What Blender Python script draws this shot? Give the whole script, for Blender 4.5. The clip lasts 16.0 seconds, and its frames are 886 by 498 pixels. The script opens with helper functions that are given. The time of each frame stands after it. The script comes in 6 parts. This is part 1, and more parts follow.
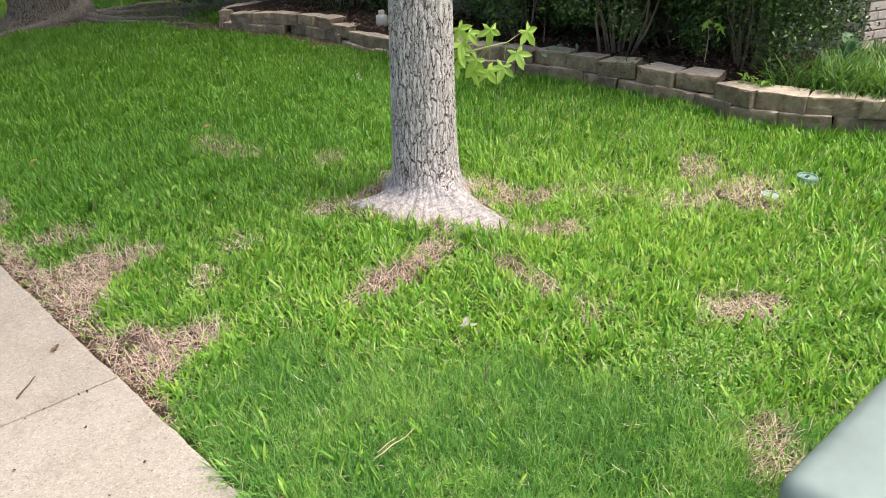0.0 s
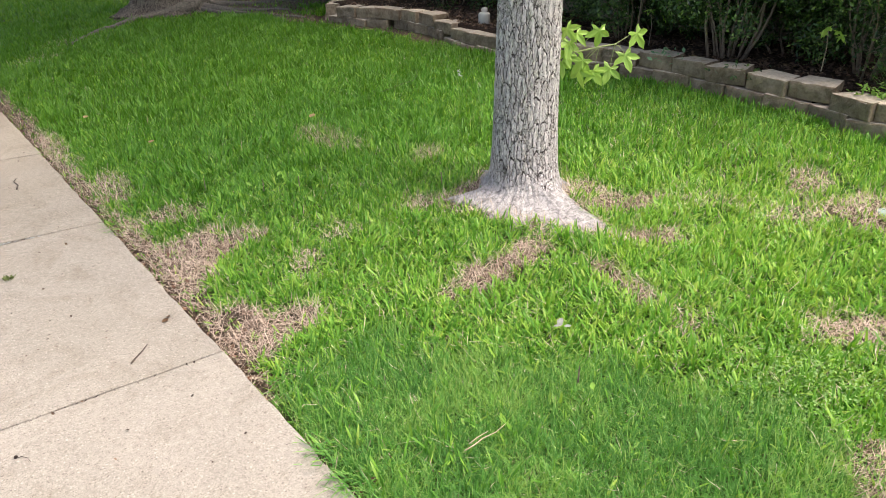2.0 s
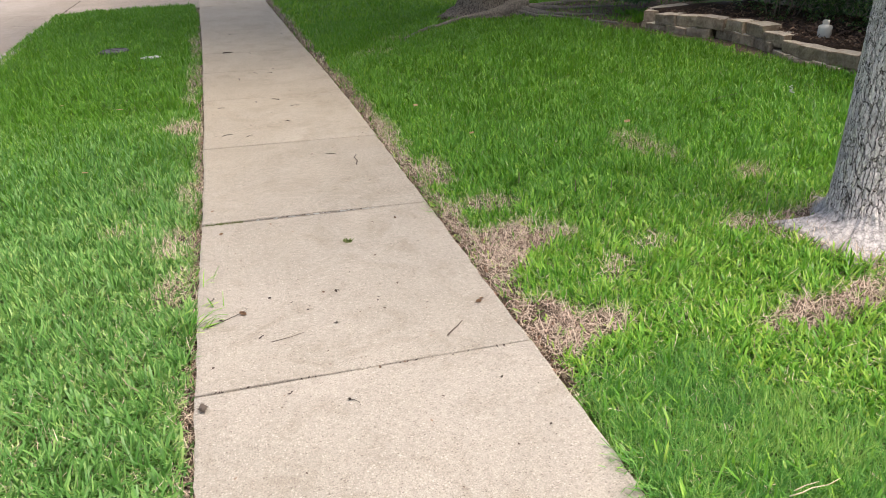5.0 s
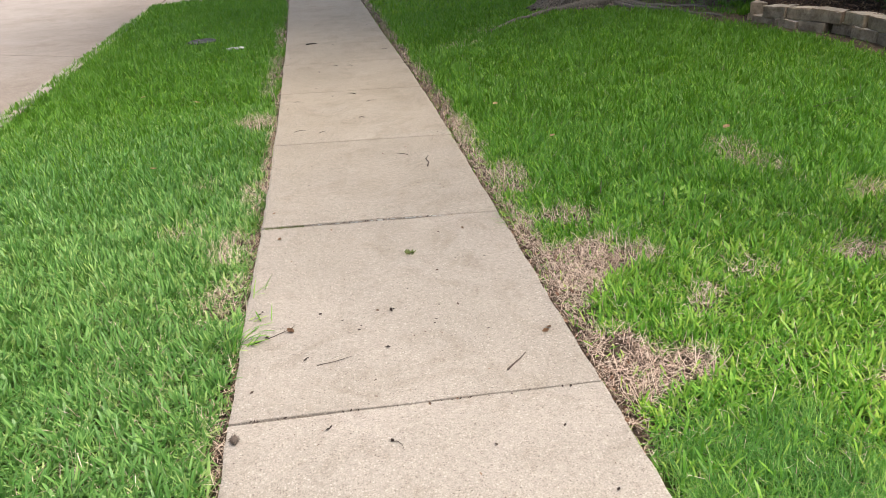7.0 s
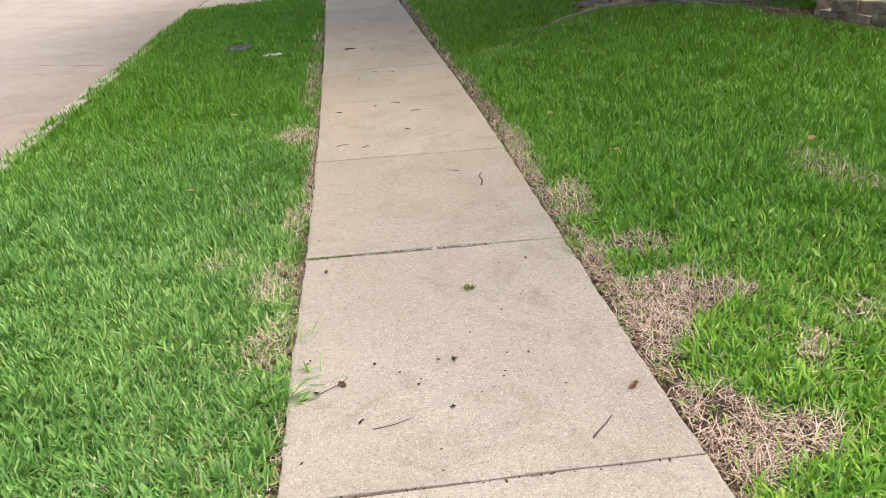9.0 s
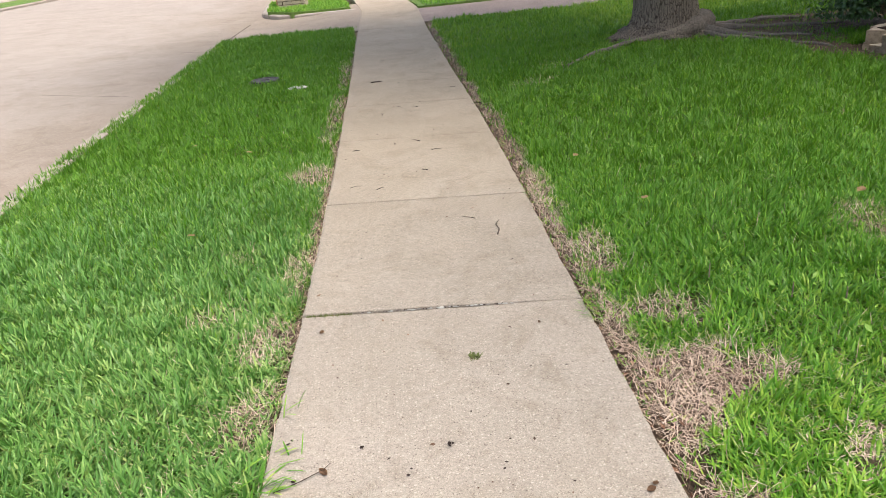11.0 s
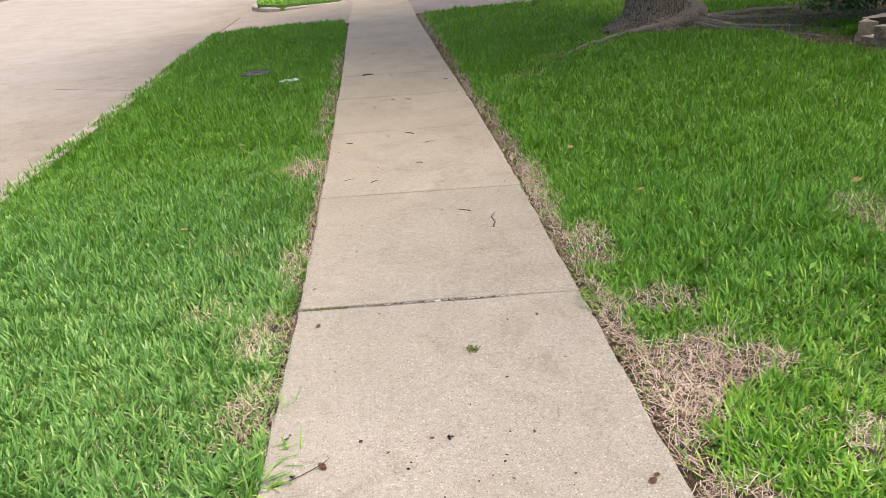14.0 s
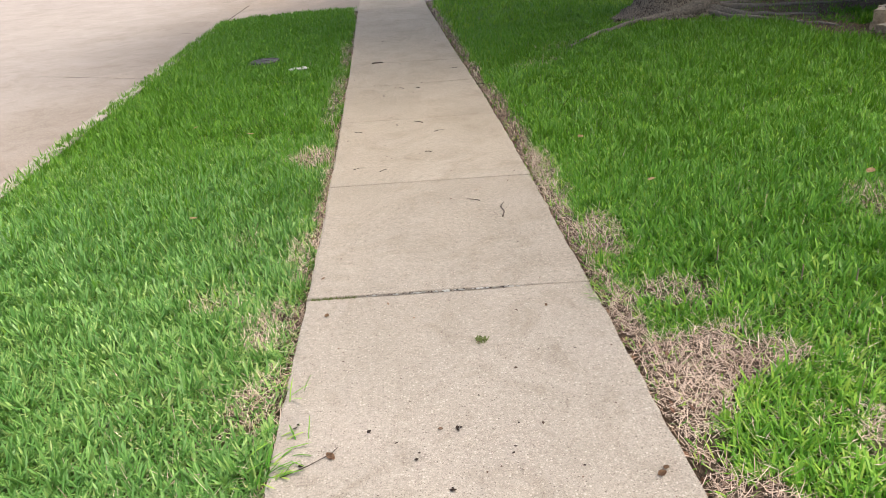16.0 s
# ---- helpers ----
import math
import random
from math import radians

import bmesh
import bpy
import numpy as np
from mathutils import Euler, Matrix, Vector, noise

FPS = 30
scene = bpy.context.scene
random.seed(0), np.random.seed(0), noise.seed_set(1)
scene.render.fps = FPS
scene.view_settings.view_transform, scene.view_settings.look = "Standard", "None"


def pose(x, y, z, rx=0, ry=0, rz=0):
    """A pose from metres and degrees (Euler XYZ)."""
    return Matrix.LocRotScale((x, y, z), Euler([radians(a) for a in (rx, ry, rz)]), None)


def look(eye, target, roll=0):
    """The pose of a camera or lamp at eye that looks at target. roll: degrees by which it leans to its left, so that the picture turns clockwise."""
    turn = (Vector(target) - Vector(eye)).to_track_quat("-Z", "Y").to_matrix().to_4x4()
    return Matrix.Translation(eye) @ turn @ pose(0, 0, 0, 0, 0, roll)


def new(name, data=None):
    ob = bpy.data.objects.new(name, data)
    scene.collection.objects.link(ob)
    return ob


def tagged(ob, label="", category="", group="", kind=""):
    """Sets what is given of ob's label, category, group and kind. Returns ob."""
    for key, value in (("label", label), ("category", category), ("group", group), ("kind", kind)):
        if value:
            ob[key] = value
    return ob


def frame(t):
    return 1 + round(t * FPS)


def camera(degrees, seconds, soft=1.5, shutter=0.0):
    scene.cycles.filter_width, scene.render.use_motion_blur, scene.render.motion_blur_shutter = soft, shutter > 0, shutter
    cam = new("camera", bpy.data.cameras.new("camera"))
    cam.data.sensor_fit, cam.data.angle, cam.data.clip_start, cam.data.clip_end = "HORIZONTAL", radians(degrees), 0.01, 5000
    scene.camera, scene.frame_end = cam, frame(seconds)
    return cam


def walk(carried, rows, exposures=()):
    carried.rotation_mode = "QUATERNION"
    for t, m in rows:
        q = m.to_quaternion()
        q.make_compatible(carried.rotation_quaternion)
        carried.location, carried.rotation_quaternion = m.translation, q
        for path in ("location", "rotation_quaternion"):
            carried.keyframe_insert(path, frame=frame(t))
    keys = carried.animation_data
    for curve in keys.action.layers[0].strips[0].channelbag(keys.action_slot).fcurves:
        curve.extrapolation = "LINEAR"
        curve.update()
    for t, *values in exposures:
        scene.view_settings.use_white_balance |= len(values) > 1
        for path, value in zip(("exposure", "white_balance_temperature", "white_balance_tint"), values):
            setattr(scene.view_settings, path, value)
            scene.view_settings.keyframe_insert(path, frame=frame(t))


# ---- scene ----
cam = camera(61.9, 16.0, soft=0.7)
PATH = [
    (0, (-0.691, -2.397, 1.602), (0.573, -1.132, 0.706), -1.2),
    (0.5, (-0.674, -2.406, 1.602), (0.615, -1.171, 0.7), -0.5),
    (1, (-0.689, -2.411, 1.604), (0.568, -1.145, 0.699), -0.4),
    (1.5, (-0.729, -2.383, 1.6), (0.456, -1.049, 0.698), -0.4),
    (2, (-0.753, -2.371, 1.607), (0.345, -0.961, 0.71), -0.8),
    (2.5, (-0.754, -2.367, 1.604), (0.265, -0.893, 0.716), -1.1),
    (3, (-0.773, -2.365, 1.607), (0.182, -0.846, 0.725), -1.3),
    (3.5, (-0.795, -2.362, 1.607), (0.089, -0.797, 0.73), -1.3),
    (4, (-0.818, -2.351, 1.602), (-0.046, -0.726, 0.729), -1.5),
    (4.5, (-0.876, -2.315, 1.595), (-0.245, -0.627, 0.727), -1.7),
    (5, (-0.953, -2.271, 1.588), (-0.469, -0.533, 0.724), -2.2),
    (5.2, (-0.978, -2.25, 1.583), (-0.537, -0.501, 0.719), -2.4),
    (7.3, (-0.755, -1.953, 1.561), (-0.529, -0.171, 0.682), -4.0),
    (7.5, (-0.742, -1.936, 1.562), (-0.538, -0.151, 0.684), -4.7),
    (8, (-0.783, -1.818, 1.543), (-0.61, -0.028, 0.667), -4.8),
    (8.5, (-0.85, -1.671, 1.563), (-0.676, 0.117, 0.684), -4.6),
    (8.7, (-0.862, -1.636, 1.57), (-0.689, 0.151, 0.688), -4.7),
    (10.8, (-0.672, -1.32, 1.573), (-0.597, 0.5, 0.748), -5.1),
    (11, (-0.684, -1.29, 1.575), (-0.61, 0.536, 0.763), -5.1),
    (11.5, (-0.709, -1.279, 1.578), (-0.629, 0.558, 0.789), -4.9),
    (12, (-0.718, -1.283, 1.566), (-0.626, 0.557, 0.787), -4.7),
    (12.5, (-0.717, -1.287, 1.573), (-0.62, 0.55, 0.788), -4.7),
    (13, (-0.715, -1.283, 1.568), (-0.618, 0.548, 0.768), -4.8),
    (13.5, (-0.71, -1.272, 1.565), (-0.614, 0.552, 0.75), -5.0),
    (14, (-0.708, -1.272, 1.566), (-0.612, 0.545, 0.736), -5.1),
    (14.5, (-0.705, -1.26, 1.562), (-0.611, 0.552, 0.721), -5.2),
    (15, (-0.701, -1.256, 1.563), (-0.613, 0.553, 0.714), -5.3),
    (15.5, (-0.705, -1.256, 1.567), (-0.626, 0.551, 0.713), -5.3),
    (16, (-0.709, -1.257, 1.563), (-0.639, 0.55, 0.708), -5.2),
]
walk(cam, [(t, look(eye, target, roll)) for t, eye, target, roll in PATH], exposures=[(0.0, 1.05, 6560, 11), (1.5, 1.04, 6560, 11), (4.5, 0.95, 6560, 11), (7.3, 0.91, 6560, 11), (11.0, 0.98, 6560, 11), (16.0, 0.96, 6560, 11)])

# ---- world and sun: bright overcast day ----
SUN_AZ, SUN_EL = 134.0, 66.0          # degrees: azimuth from +y towards +x
world = bpy.data.worlds.new("overcast_sky")
scene.world = world
world.use_nodes = True
wn = world.node_tree.nodes
wl = world.node_tree.links
sky = wn.new("ShaderNodeTexSky")
sky.sky_type = "NISHITA"
sky.sun_disc = False
sky.sun_elevation = radians(SUN_EL)
sky.sun_rotation = radians(SUN_AZ)
sky.air_density, sky.dust_density, sky.ozone_density = 1.0, 6.0, 0.4
wl.new(sky.outputs["Color"], wn["Background"].inputs["Color"])
wn["Background"].inputs["Strength"].default_value = 0.15

sun_data = bpy.data.lights.new("sun", "SUN")
sun_data.energy, sun_data.angle, sun_data.color = 1.5, radians(30), (1.0, 0.94, 0.85)
sun = new("sun", sun_data)
az, el = radians(SUN_AZ), radians(SUN_EL)
sun.matrix_world = look((12 * math.sin(az) * math.cos(el), 12 * math.cos(az) * math.cos(el), 12 * math.sin(el)), (0, 0, 0))


# ---- small numeric helpers ----
def lattice(x, y, scale, seed):
    """Smooth value noise, 0 to 1, with cells of the given size in metres."""
    table = np.random.RandomState(seed).rand(97, 97)
    u, v = np.asarray(x) / scale + 500.0, np.asarray(y) / scale + 500.0
    i, j = np.floor(u).astype(int), np.floor(v).astype(int)
    f, g = u - i, v - j
    f, g = f * f * (3 - 2 * f), g * g * (3 - 2 * g)
    a, b = table[i % 97, j % 97], table[(i + 1) % 97, j % 97]
    c, d = table[i % 97, (j + 1) % 97], table[(i + 1) % 97, (j + 1) % 97]
    return (a * (1 - f) + b * f) * (1 - g) + (c * (1 - f) + d * f) * g


def smooth(a, b, x):
    k = np.clip((np.asarray(x, float) - a) / (b - a), 0, 1)
    return k * k * (3 - 2 * k)


KERB = -3.45
WALL_Y = np.array([-2.6, -1.75, -1.25, -0.95, -0.65, -0.4, -0.1, 0.1, 0.35, 0.65, 1.0, 1.5, 2.1, 2.56, 2.84, 3.19, 3.59, 3.95, 4.29, 4.56, 4.86, 5.3, 5.6])
WALL_X = np.array([5.0, 4.45, 4.13, 4.02, 3.95, 3.96, 4.04, 4.02, 4.02, 4.03, 4.04, 3.96, 3.86, 3.83, 3.80, 3.80, 3.87, 3.91, 3.91, 3.80, 3.70, 3.65, 3.68])


def edge_r(y):
    """The lawn side of the sidewalk at y."""
    return np.interp(y, [-1.0, 4.0, 5.5, 7.4, 11.2, 14.0], [0.024, 0.026, 0.0, -0.047, -0.118, -0.13])


def edge_l(y):
    """The road side of the sidewalk at y."""
    return np.interp(y, [0.0, 1.0, 2.0, 4.0, 7.0, 12.0], [-1.245, -1.235, -1.212, -1.205, -1.212, -1.262])


def wall_x(y):
    """The front foot of the retaining wall at y."""
    return np.interp(y, WALL_Y, WALL_X)


def walk_shift(y):
    """How far the sidewalk bends to -x beyond the driveway."""
    return -0.085 * np.maximum(np.asarray(y, float) - 14.5, 0) - 0.004 * np.maximum(np.asarray(y, float) - 14.5, 0) ** 2


def lawn_z(x, y):
    """Height of the soil of the front lawn and the verges."""
    x, y = np.asarray(x, float), np.asarray(y, float)
    rise = 0.05 * np.clip(x, 0, 9) * (1 - 0.75 * smooth(8.2, 11.5, y))
    bumps = 0.030 * (lattice(x, y, 0.55, 5) - 0.5) + 0.012 * (lattice(x, y, 0.17, 6) - 0.5)
    r, l = edge_r(y), edge_l(y)
    edge = 0.035 * np.exp(-(np.maximum(x - r, 0) / 0.07) ** 2) * (x >= r) + 0.035 * np.exp(-(np.maximum(l - x, 0) / 0.06) ** 2) * (x < l)
    return rise + bumps * smooth(0.0, 0.3, np.minimum(np.abs(x - r), np.abs(x - l))) - 0.022 - edge


# worn patches of lawn: x, y, half length, half width, direction in degrees, strength
WORN = [
    (0.24, 0.84, 0.27, 0.15, 62, 1.0), (0.47, 0.88, 0.15, 0.08, -20, 0.9), (0.15, 0.10, 0.20, 0.13, 80, 1.0),
    (0.34, 0.01, 0.12, 0.09, 10, 1.0), (0.17, 2.00, 0.28, 0.13, 80, 0.8), (0.10, 2.85, 0.45, 0.10, 90, 0.8),
    (0.34, 1.38, 0.20, 0.11, -30, 0.75), (0.59, 0.36, 0.15, 0.09, 60, 0.7), (1.20, -0.22, 0.22, 0.10, 15, 1.0),
    (1.46, -0.19, 0.12, 0.10, 45, 1.0), (1.57, -0.15, 0.15, 0.06, 43, 0.9), (1.55, -0.59, 0.10, 0.07, 60, 0.9), (1.51, -0.78, 0.09, 0.07, 60, 0.8),
]
WORN_FAR = [
    (2.16, -0.16, 0.22, 0.09, -40, 0.9), (1.95, -0.53, 0.16, 0.11, -45, 0.9), (2.79, -0.95, 0.26, 0.17, -30, 0.72),
    (3.06, -0.70, 0.14, 0.11, 0, 0.8), (1.89, -1.46, 0.17, 0.09, -30, 0.9), (1.58, 1.78, 0.36, 0.12, 97, 0.6), (1.86, 1.15, 0.13, 0.08, 0, 0.65),
    (1.66, 0.48, 0.20, 0.12, 45, 0.9), (1.43, 0.55, 0.12, 0.08, -10, 0.8), (2.12, 0.10, 0.14, 0.10, -45, 0.8),
    (1.47, -1.05, 0.09, 0.08, 0, 0.5), (2.49, -0.44, 0.20, 0.08, -45, 0.5), (1.20, -1.88, 0.12, 0.07, 30, 0.85),
    (0.72, 6.05, 0.25, 0.12, 10, 0.5), (1.05, 6.75, 0.25, 0.12, 20, 0.5), (0.90, 0.55, 0.14, 0.08, 30, 0.4),
]
WORN_VERGE = [
    (-1.36, 1.50, 0.22, 0.10, 95, 0.68), (-1.34, 0.98, 0.20, 0.09, 80, 0.68), (-1.31, 2.25, 0.30, 0.07, 92, 0.8),
    (-1.34, 3.78, 0.22, 0.14, 90, 0.8), (-1.31, 5.6, 0.9, 0.07, 90, 0.8), (-1.30, 7.6, 0.9, 0.06, 90, 0.7),
    (-1.62, 1.75, 0.12, 0.09, 20, 0.45), (-1.60, 2.4, 0.14, 0.10, 50, 0.35),
]


# roots of the young tree: direction in degrees, reach, width in degrees, height
FOOT = [(162, 0.20, 9, 0.018), (182, 0.14, 12, 0.020), (204, 0.18, 11, 0.022), (224, 0.25, 10, 0.024), (243, 0.33, 10, 0.028), (257, 0.46, 9, 0.032),
        (266, 0.28, 7, 0.028), (277, 0.10, 12, 0.040), (225, 0.025, 60, 0.07), (20, 0.08, 20, 0.030), (90, 0.08, 20, 0.030)]


def root_gap(x, y):
    """Distance outside the spread roots of the young tree."""
    dx, dy = np.asarray(x, float) - 1.93, np.asarray(y, float) - 0.35
    ang = np.degrees(np.arctan2(dy, dx))
    reach = 0.21 + 0 * dx
    for way, far, wide, high in FOOT:
        reach = reach + 0.78 * far * np.exp(-(((ang - way + 180) % 360 - 180) / wide) ** 2)
    return np.hypot(dx, dy) - reach


def worn(x, y):
    """0 where the lawn is whole, 1 where it has died back to straw and soil."""
    x, y = np.asarray(x, float), np.asarray(y, float)
    ragged = 0.75 * (lattice(x, y, 0.07, 21) - 0.5) + 0.6 * (lattice(x, y, 0.2, 22) - 0.5)
    out = np.zeros_like(x)
    for cx, cy, a, b, turn, much in WORN + WORN_FAR + WORN_VERGE:
        c, s = math.cos(radians(turn)), math.sin(radians(turn))
        u, v = ((x - cx) * c + (y - cy) * s) / (a * 1.12), (-(x - cx) * s + (y - cy) * c) / (b * 1.22)
        out = np.maximum(out, much * smooth(1.15, 0.7, np.hypot(u, v) + ragged))
    strip = (0.06 + 0.10 * lattice(x * 0, y, 0.35, 23)) * smooth(-0.6, 0.2, y) + 0.02
    out = np.maximum(out, 0.95 * smooth(strip * 1.25, strip * 0.7, x - edge_r(y) + 0.05 * ragged) * (x > -0.3))
    strip = 0.012 + 0.05 * lattice(x * 0, y, 0.4, 24)
    out = np.maximum(out, 0.95 * smooth(strip * 1.3, strip * 0.7, edge_l(y) - x + 0.04 * ragged) * (x < -0.9))
    bare = np.hypot((x - 2.55) / 0.72, (y - 7.65) / 0.55)
    for cx, cy, a, w, turn in ((3.42, 6.90, 0.95, 0.46, -68), (3.50, 5.75, 0.75, 0.22, -88), (4.15, 7.05, 1.5, 0.70, -12)):
        c, s = math.cos(radians(turn)), math.sin(radians(turn))
        bare = np.minimum(bare, np.hypot(((x - cx) * c + (y - cy) * s) / a, (-(x - cx) * s + (y - cy) * c) / w))
    out = np.maximum(out, 0.97 * smooth(1.15, 0.85, bare + 0.5 * ragged))
    foot = smooth(0.34, 0.14, wall_x(y) - x + 0.12 * ragged) * smooth(3.1, 3.6, y) * (y < 5.7)
    return np.maximum(out, np.maximum(foot, 0.95 * smooth(0.09, 0.02, root_gap(x, y) + 0.11 * ragged)))


# ---- materials ----
def material(name, rough=0.8, spec=0.3):
    m = bpy.data.materials.new(name)
    m.use_nodes = True
    b = m.node_tree.nodes["Principled BSDF"]
    b.inputs["Roughness"].default_value = rough
    b.inputs["Specular IOR Level"].default_value = spec
    return m, m.node_tree.nodes, m.node_tree.links, b


def ramp(nodes, links, source, stops):
    r = nodes.new("ShaderNodeValToRGB")
    e = r.color_ramp.elements
    while len(e) < len(stops):
        e.new(0.5)
    for k, (p, c) in zip(e, stops):
        k.position, k.color = p, (*c, 1)
    links.new(source, r.inputs["Fac"])
    return r.outputs["Color"]


def tex_noise(nodes, links, scale, detail=4.0, rough=0.55, vector=None, distort=0.0):
    n = nodes.new("ShaderNodeTexNoise")
    n.inputs["Scale"].default_value, n.inputs["Detail"].default_value = scale, detail
    n.inputs["Roughness"].default_value, n.inputs["Distortion"].default_value = rough, distort
    if vector is not None:
        links.new(vector, n.inputs["Vector"])
    return n.outputs["Fac"]


def mixed(nodes, links, fac, a, b, how="MIX"):
    m = nodes.new("ShaderNodeMix")
    m.data_type, m.blend_type = "RGBA", how
    for socket, value in ((m.inputs["Factor"], fac), (m.inputs[6], a), (m.inputs[7], b)):
        if isinstance(value, (int, float)):
            socket.default_value = value
        elif isinstance(value, tuple):
            socket.default_value = (*value, 1)
        else:
            links.new(value, socket)
    return m.outputs[2]


def position(nodes):
    return nodes.new("ShaderNodeNewGeometry").outputs["Position"]


def stretched(nodes, links, vector, scale):
    m = nodes.new("ShaderNodeMapping")
    m.inputs["Scale"].default_value = scale
    links.new(vector, m.inputs["Vector"])
    return m.outputs["Vector"]


def bump(nodes, links, bsdf, height, distance, strength=1.0):
    b = nodes.new("ShaderNodeBump")
    b.inputs["Distance"].default_value, b.inputs["Strength"].default_value = distance, strength
    links.new(height, b.inputs["Height"])
    links.new(b.outputs["Normal"], bsdf.inputs["Normal"])


def grass_material(name, pale, mid, deep, tip, gloss=0.42, through_light=0.35):
    """Blades vary one by one, and by patch: growth, plus painted-in sun and shade."""
    m, n, l, b = material(name, gloss, 0.28)
    geo = n.new("ShaderNodeNewGeometry")
    vig_light = n.new("ShaderNodeAttribute")
    vig_light.attribute_name = "vigour_light"
    along = n.new("ShaderNodeAttribute")
    along.attribute_name = "along"
    mix = n.new("ShaderNodeMath")
    mix.operation = "MULTIPLY_ADD"
    l.new(geo.outputs["Random Per Island"], mix.inputs[0])
    mix.inputs[1].default_value = 0.72
    l.new(vig_light.outputs["Fac"], mix.inputs[2])
    col = ramp(n, l, mix.outputs[0], [(0.14, pale), (0.70, mid), (1.0, deep)])
    col = mixed(n, l, along.outputs["Fac"], col, mixed(n, l, 0.24, col, tip))
    l.new(col, b.inputs["Base Color"])
    tr = n.new("ShaderNodeBsdfTranslucent")
    l.new(mixed(n, l, 1.0, col, (1.0, 1.0, 0.6), "MULTIPLY"), tr.inputs["Color"])
    ms = n.new("ShaderNodeMixShader")
    ms.inputs["Fac"].default_value = through_light
    l.new(b.outputs[0], ms.inputs[1])
    l.new(tr.outputs[0], ms.inputs[2])
    l.new(ms.outputs[0], n["Material Output"].inputs["Surface"])
    return m


M_GRASS = grass_material("broad_grass_blade", (0.42, 0.57, 0.10), (0.175, 0.425, 0.036), (0.058, 0.225, 0.014), (0.42, 0.60, 0.15), 0.34, 0.34)
M_LUSH = grass_material("lush_grass_blade", (0.36, 0.48, 0.065), (0.165, 0.345, 0.024), (0.064, 0.205, 0.011), (0.34, 0.52, 0.10), 0.36, 0.34)
M_FINE = grass_material("fine_grass_blade", (0.42, 0.58, 0.16), (0.165, 0.41, 0.078), (0.062, 0.24, 0.036), (0.42, 0.60, 0.22), 0.40, 0.42)
M_STRAW = grass_material("dead_grass_straw", (0.80, 0.67, 0.545), (0.60, 0.46, 0.365), (0.25, 0.16, 0.12), (0.80, 0.69, 0.57), 0.75, 0.15)
# bluer than the lawn: the sky's sheen is mixed into the blade colour
M_VERGE_SHEEN = grass_material("sky_sheen_verge_blade", (0.43, 0.54, 0.19), (0.178, 0.38, 0.080), (0.058, 0.205, 0.027), (0.44, 0.62, 0.26), 0.32, 0.34)
M_STRAP = grass_material("strap_leaf", (0.25, 0.39, 0.08), (0.115, 0.265, 0.045), (0.045, 0.145, 0.024), (0.30, 0.45, 0.13), 0.35, 0.3)


def soil_material():
    m, n, l, b = material("lawn_soil", 0.95, 0.15)
    p = position(n)
    base = ramp(n, l, tex_noise(n, l, 3.0, 6, 0.6, p), [(0.3, (0.075, 0.052, 0.036)), (0.7, (0.16, 0.115, 0.08))])
    straw = ramp(n, l, tex_noise(n, l, 60.0, 5, 0.7, stretched(n, l, p, (1.0, 0.35, 1.0)), 1.2), [(0.45, (0.07, 0.05, 0.036)), (0.72, (0.34, 0.26, 0.18))])
    thatch = ramp(n, l, tex_noise(n, l, 90.0, 5, 0.75, p, 0.8), [(0.35, (0.035, 0.070, 0.014)), (0.55, (0.105, 0.165, 0.042)), (0.75, (0.26, 0.27, 0.115))])
    cover = n.new("ShaderNodeAttribute")
    cover.attribute_name = "cover"
    l.new(mixed(n, l, ramp(n, l, cover.outputs["Fac"], [(0.3, (0, 0, 0)), (0.8, (1, 1, 1))]), mixed(n, l, 0.62, base, straw), thatch), b.inputs["Base Color"])
    bump(n, l, b, tex_noise(n, l, 70.0, 8, 0.75, p), 0.03)
    return m


def far_turf_material():
    m, n, l, b = material("turf", 0.9, 0.2)
    p = position(n)
    blades = tex_noise(n, l, 70.0, 5, 0.75, stretched(n, l, p, (1.0, 0.6, 1.0)), 0.8)
    col = ramp(n, l, blades, [(0.32, (0.08, 0.14, 0.035)), (0.55, (0.17, 0.26, 0.065)), (0.75, (0.27, 0.36, 0.12))])
    broad = ramp(n, l, tex_noise(n, l, 0.8, 3, 0.5, p), [(0.35, (0.80, 0.88, 0.75)), (0.7, (1.0, 1.0, 1.0))])
    l.new(mixed(n, l, 1.0, col, broad, "MULTIPLY"), b.inputs["Base Color"])
    bump(n, l, b, blades, 0.03)
    return m


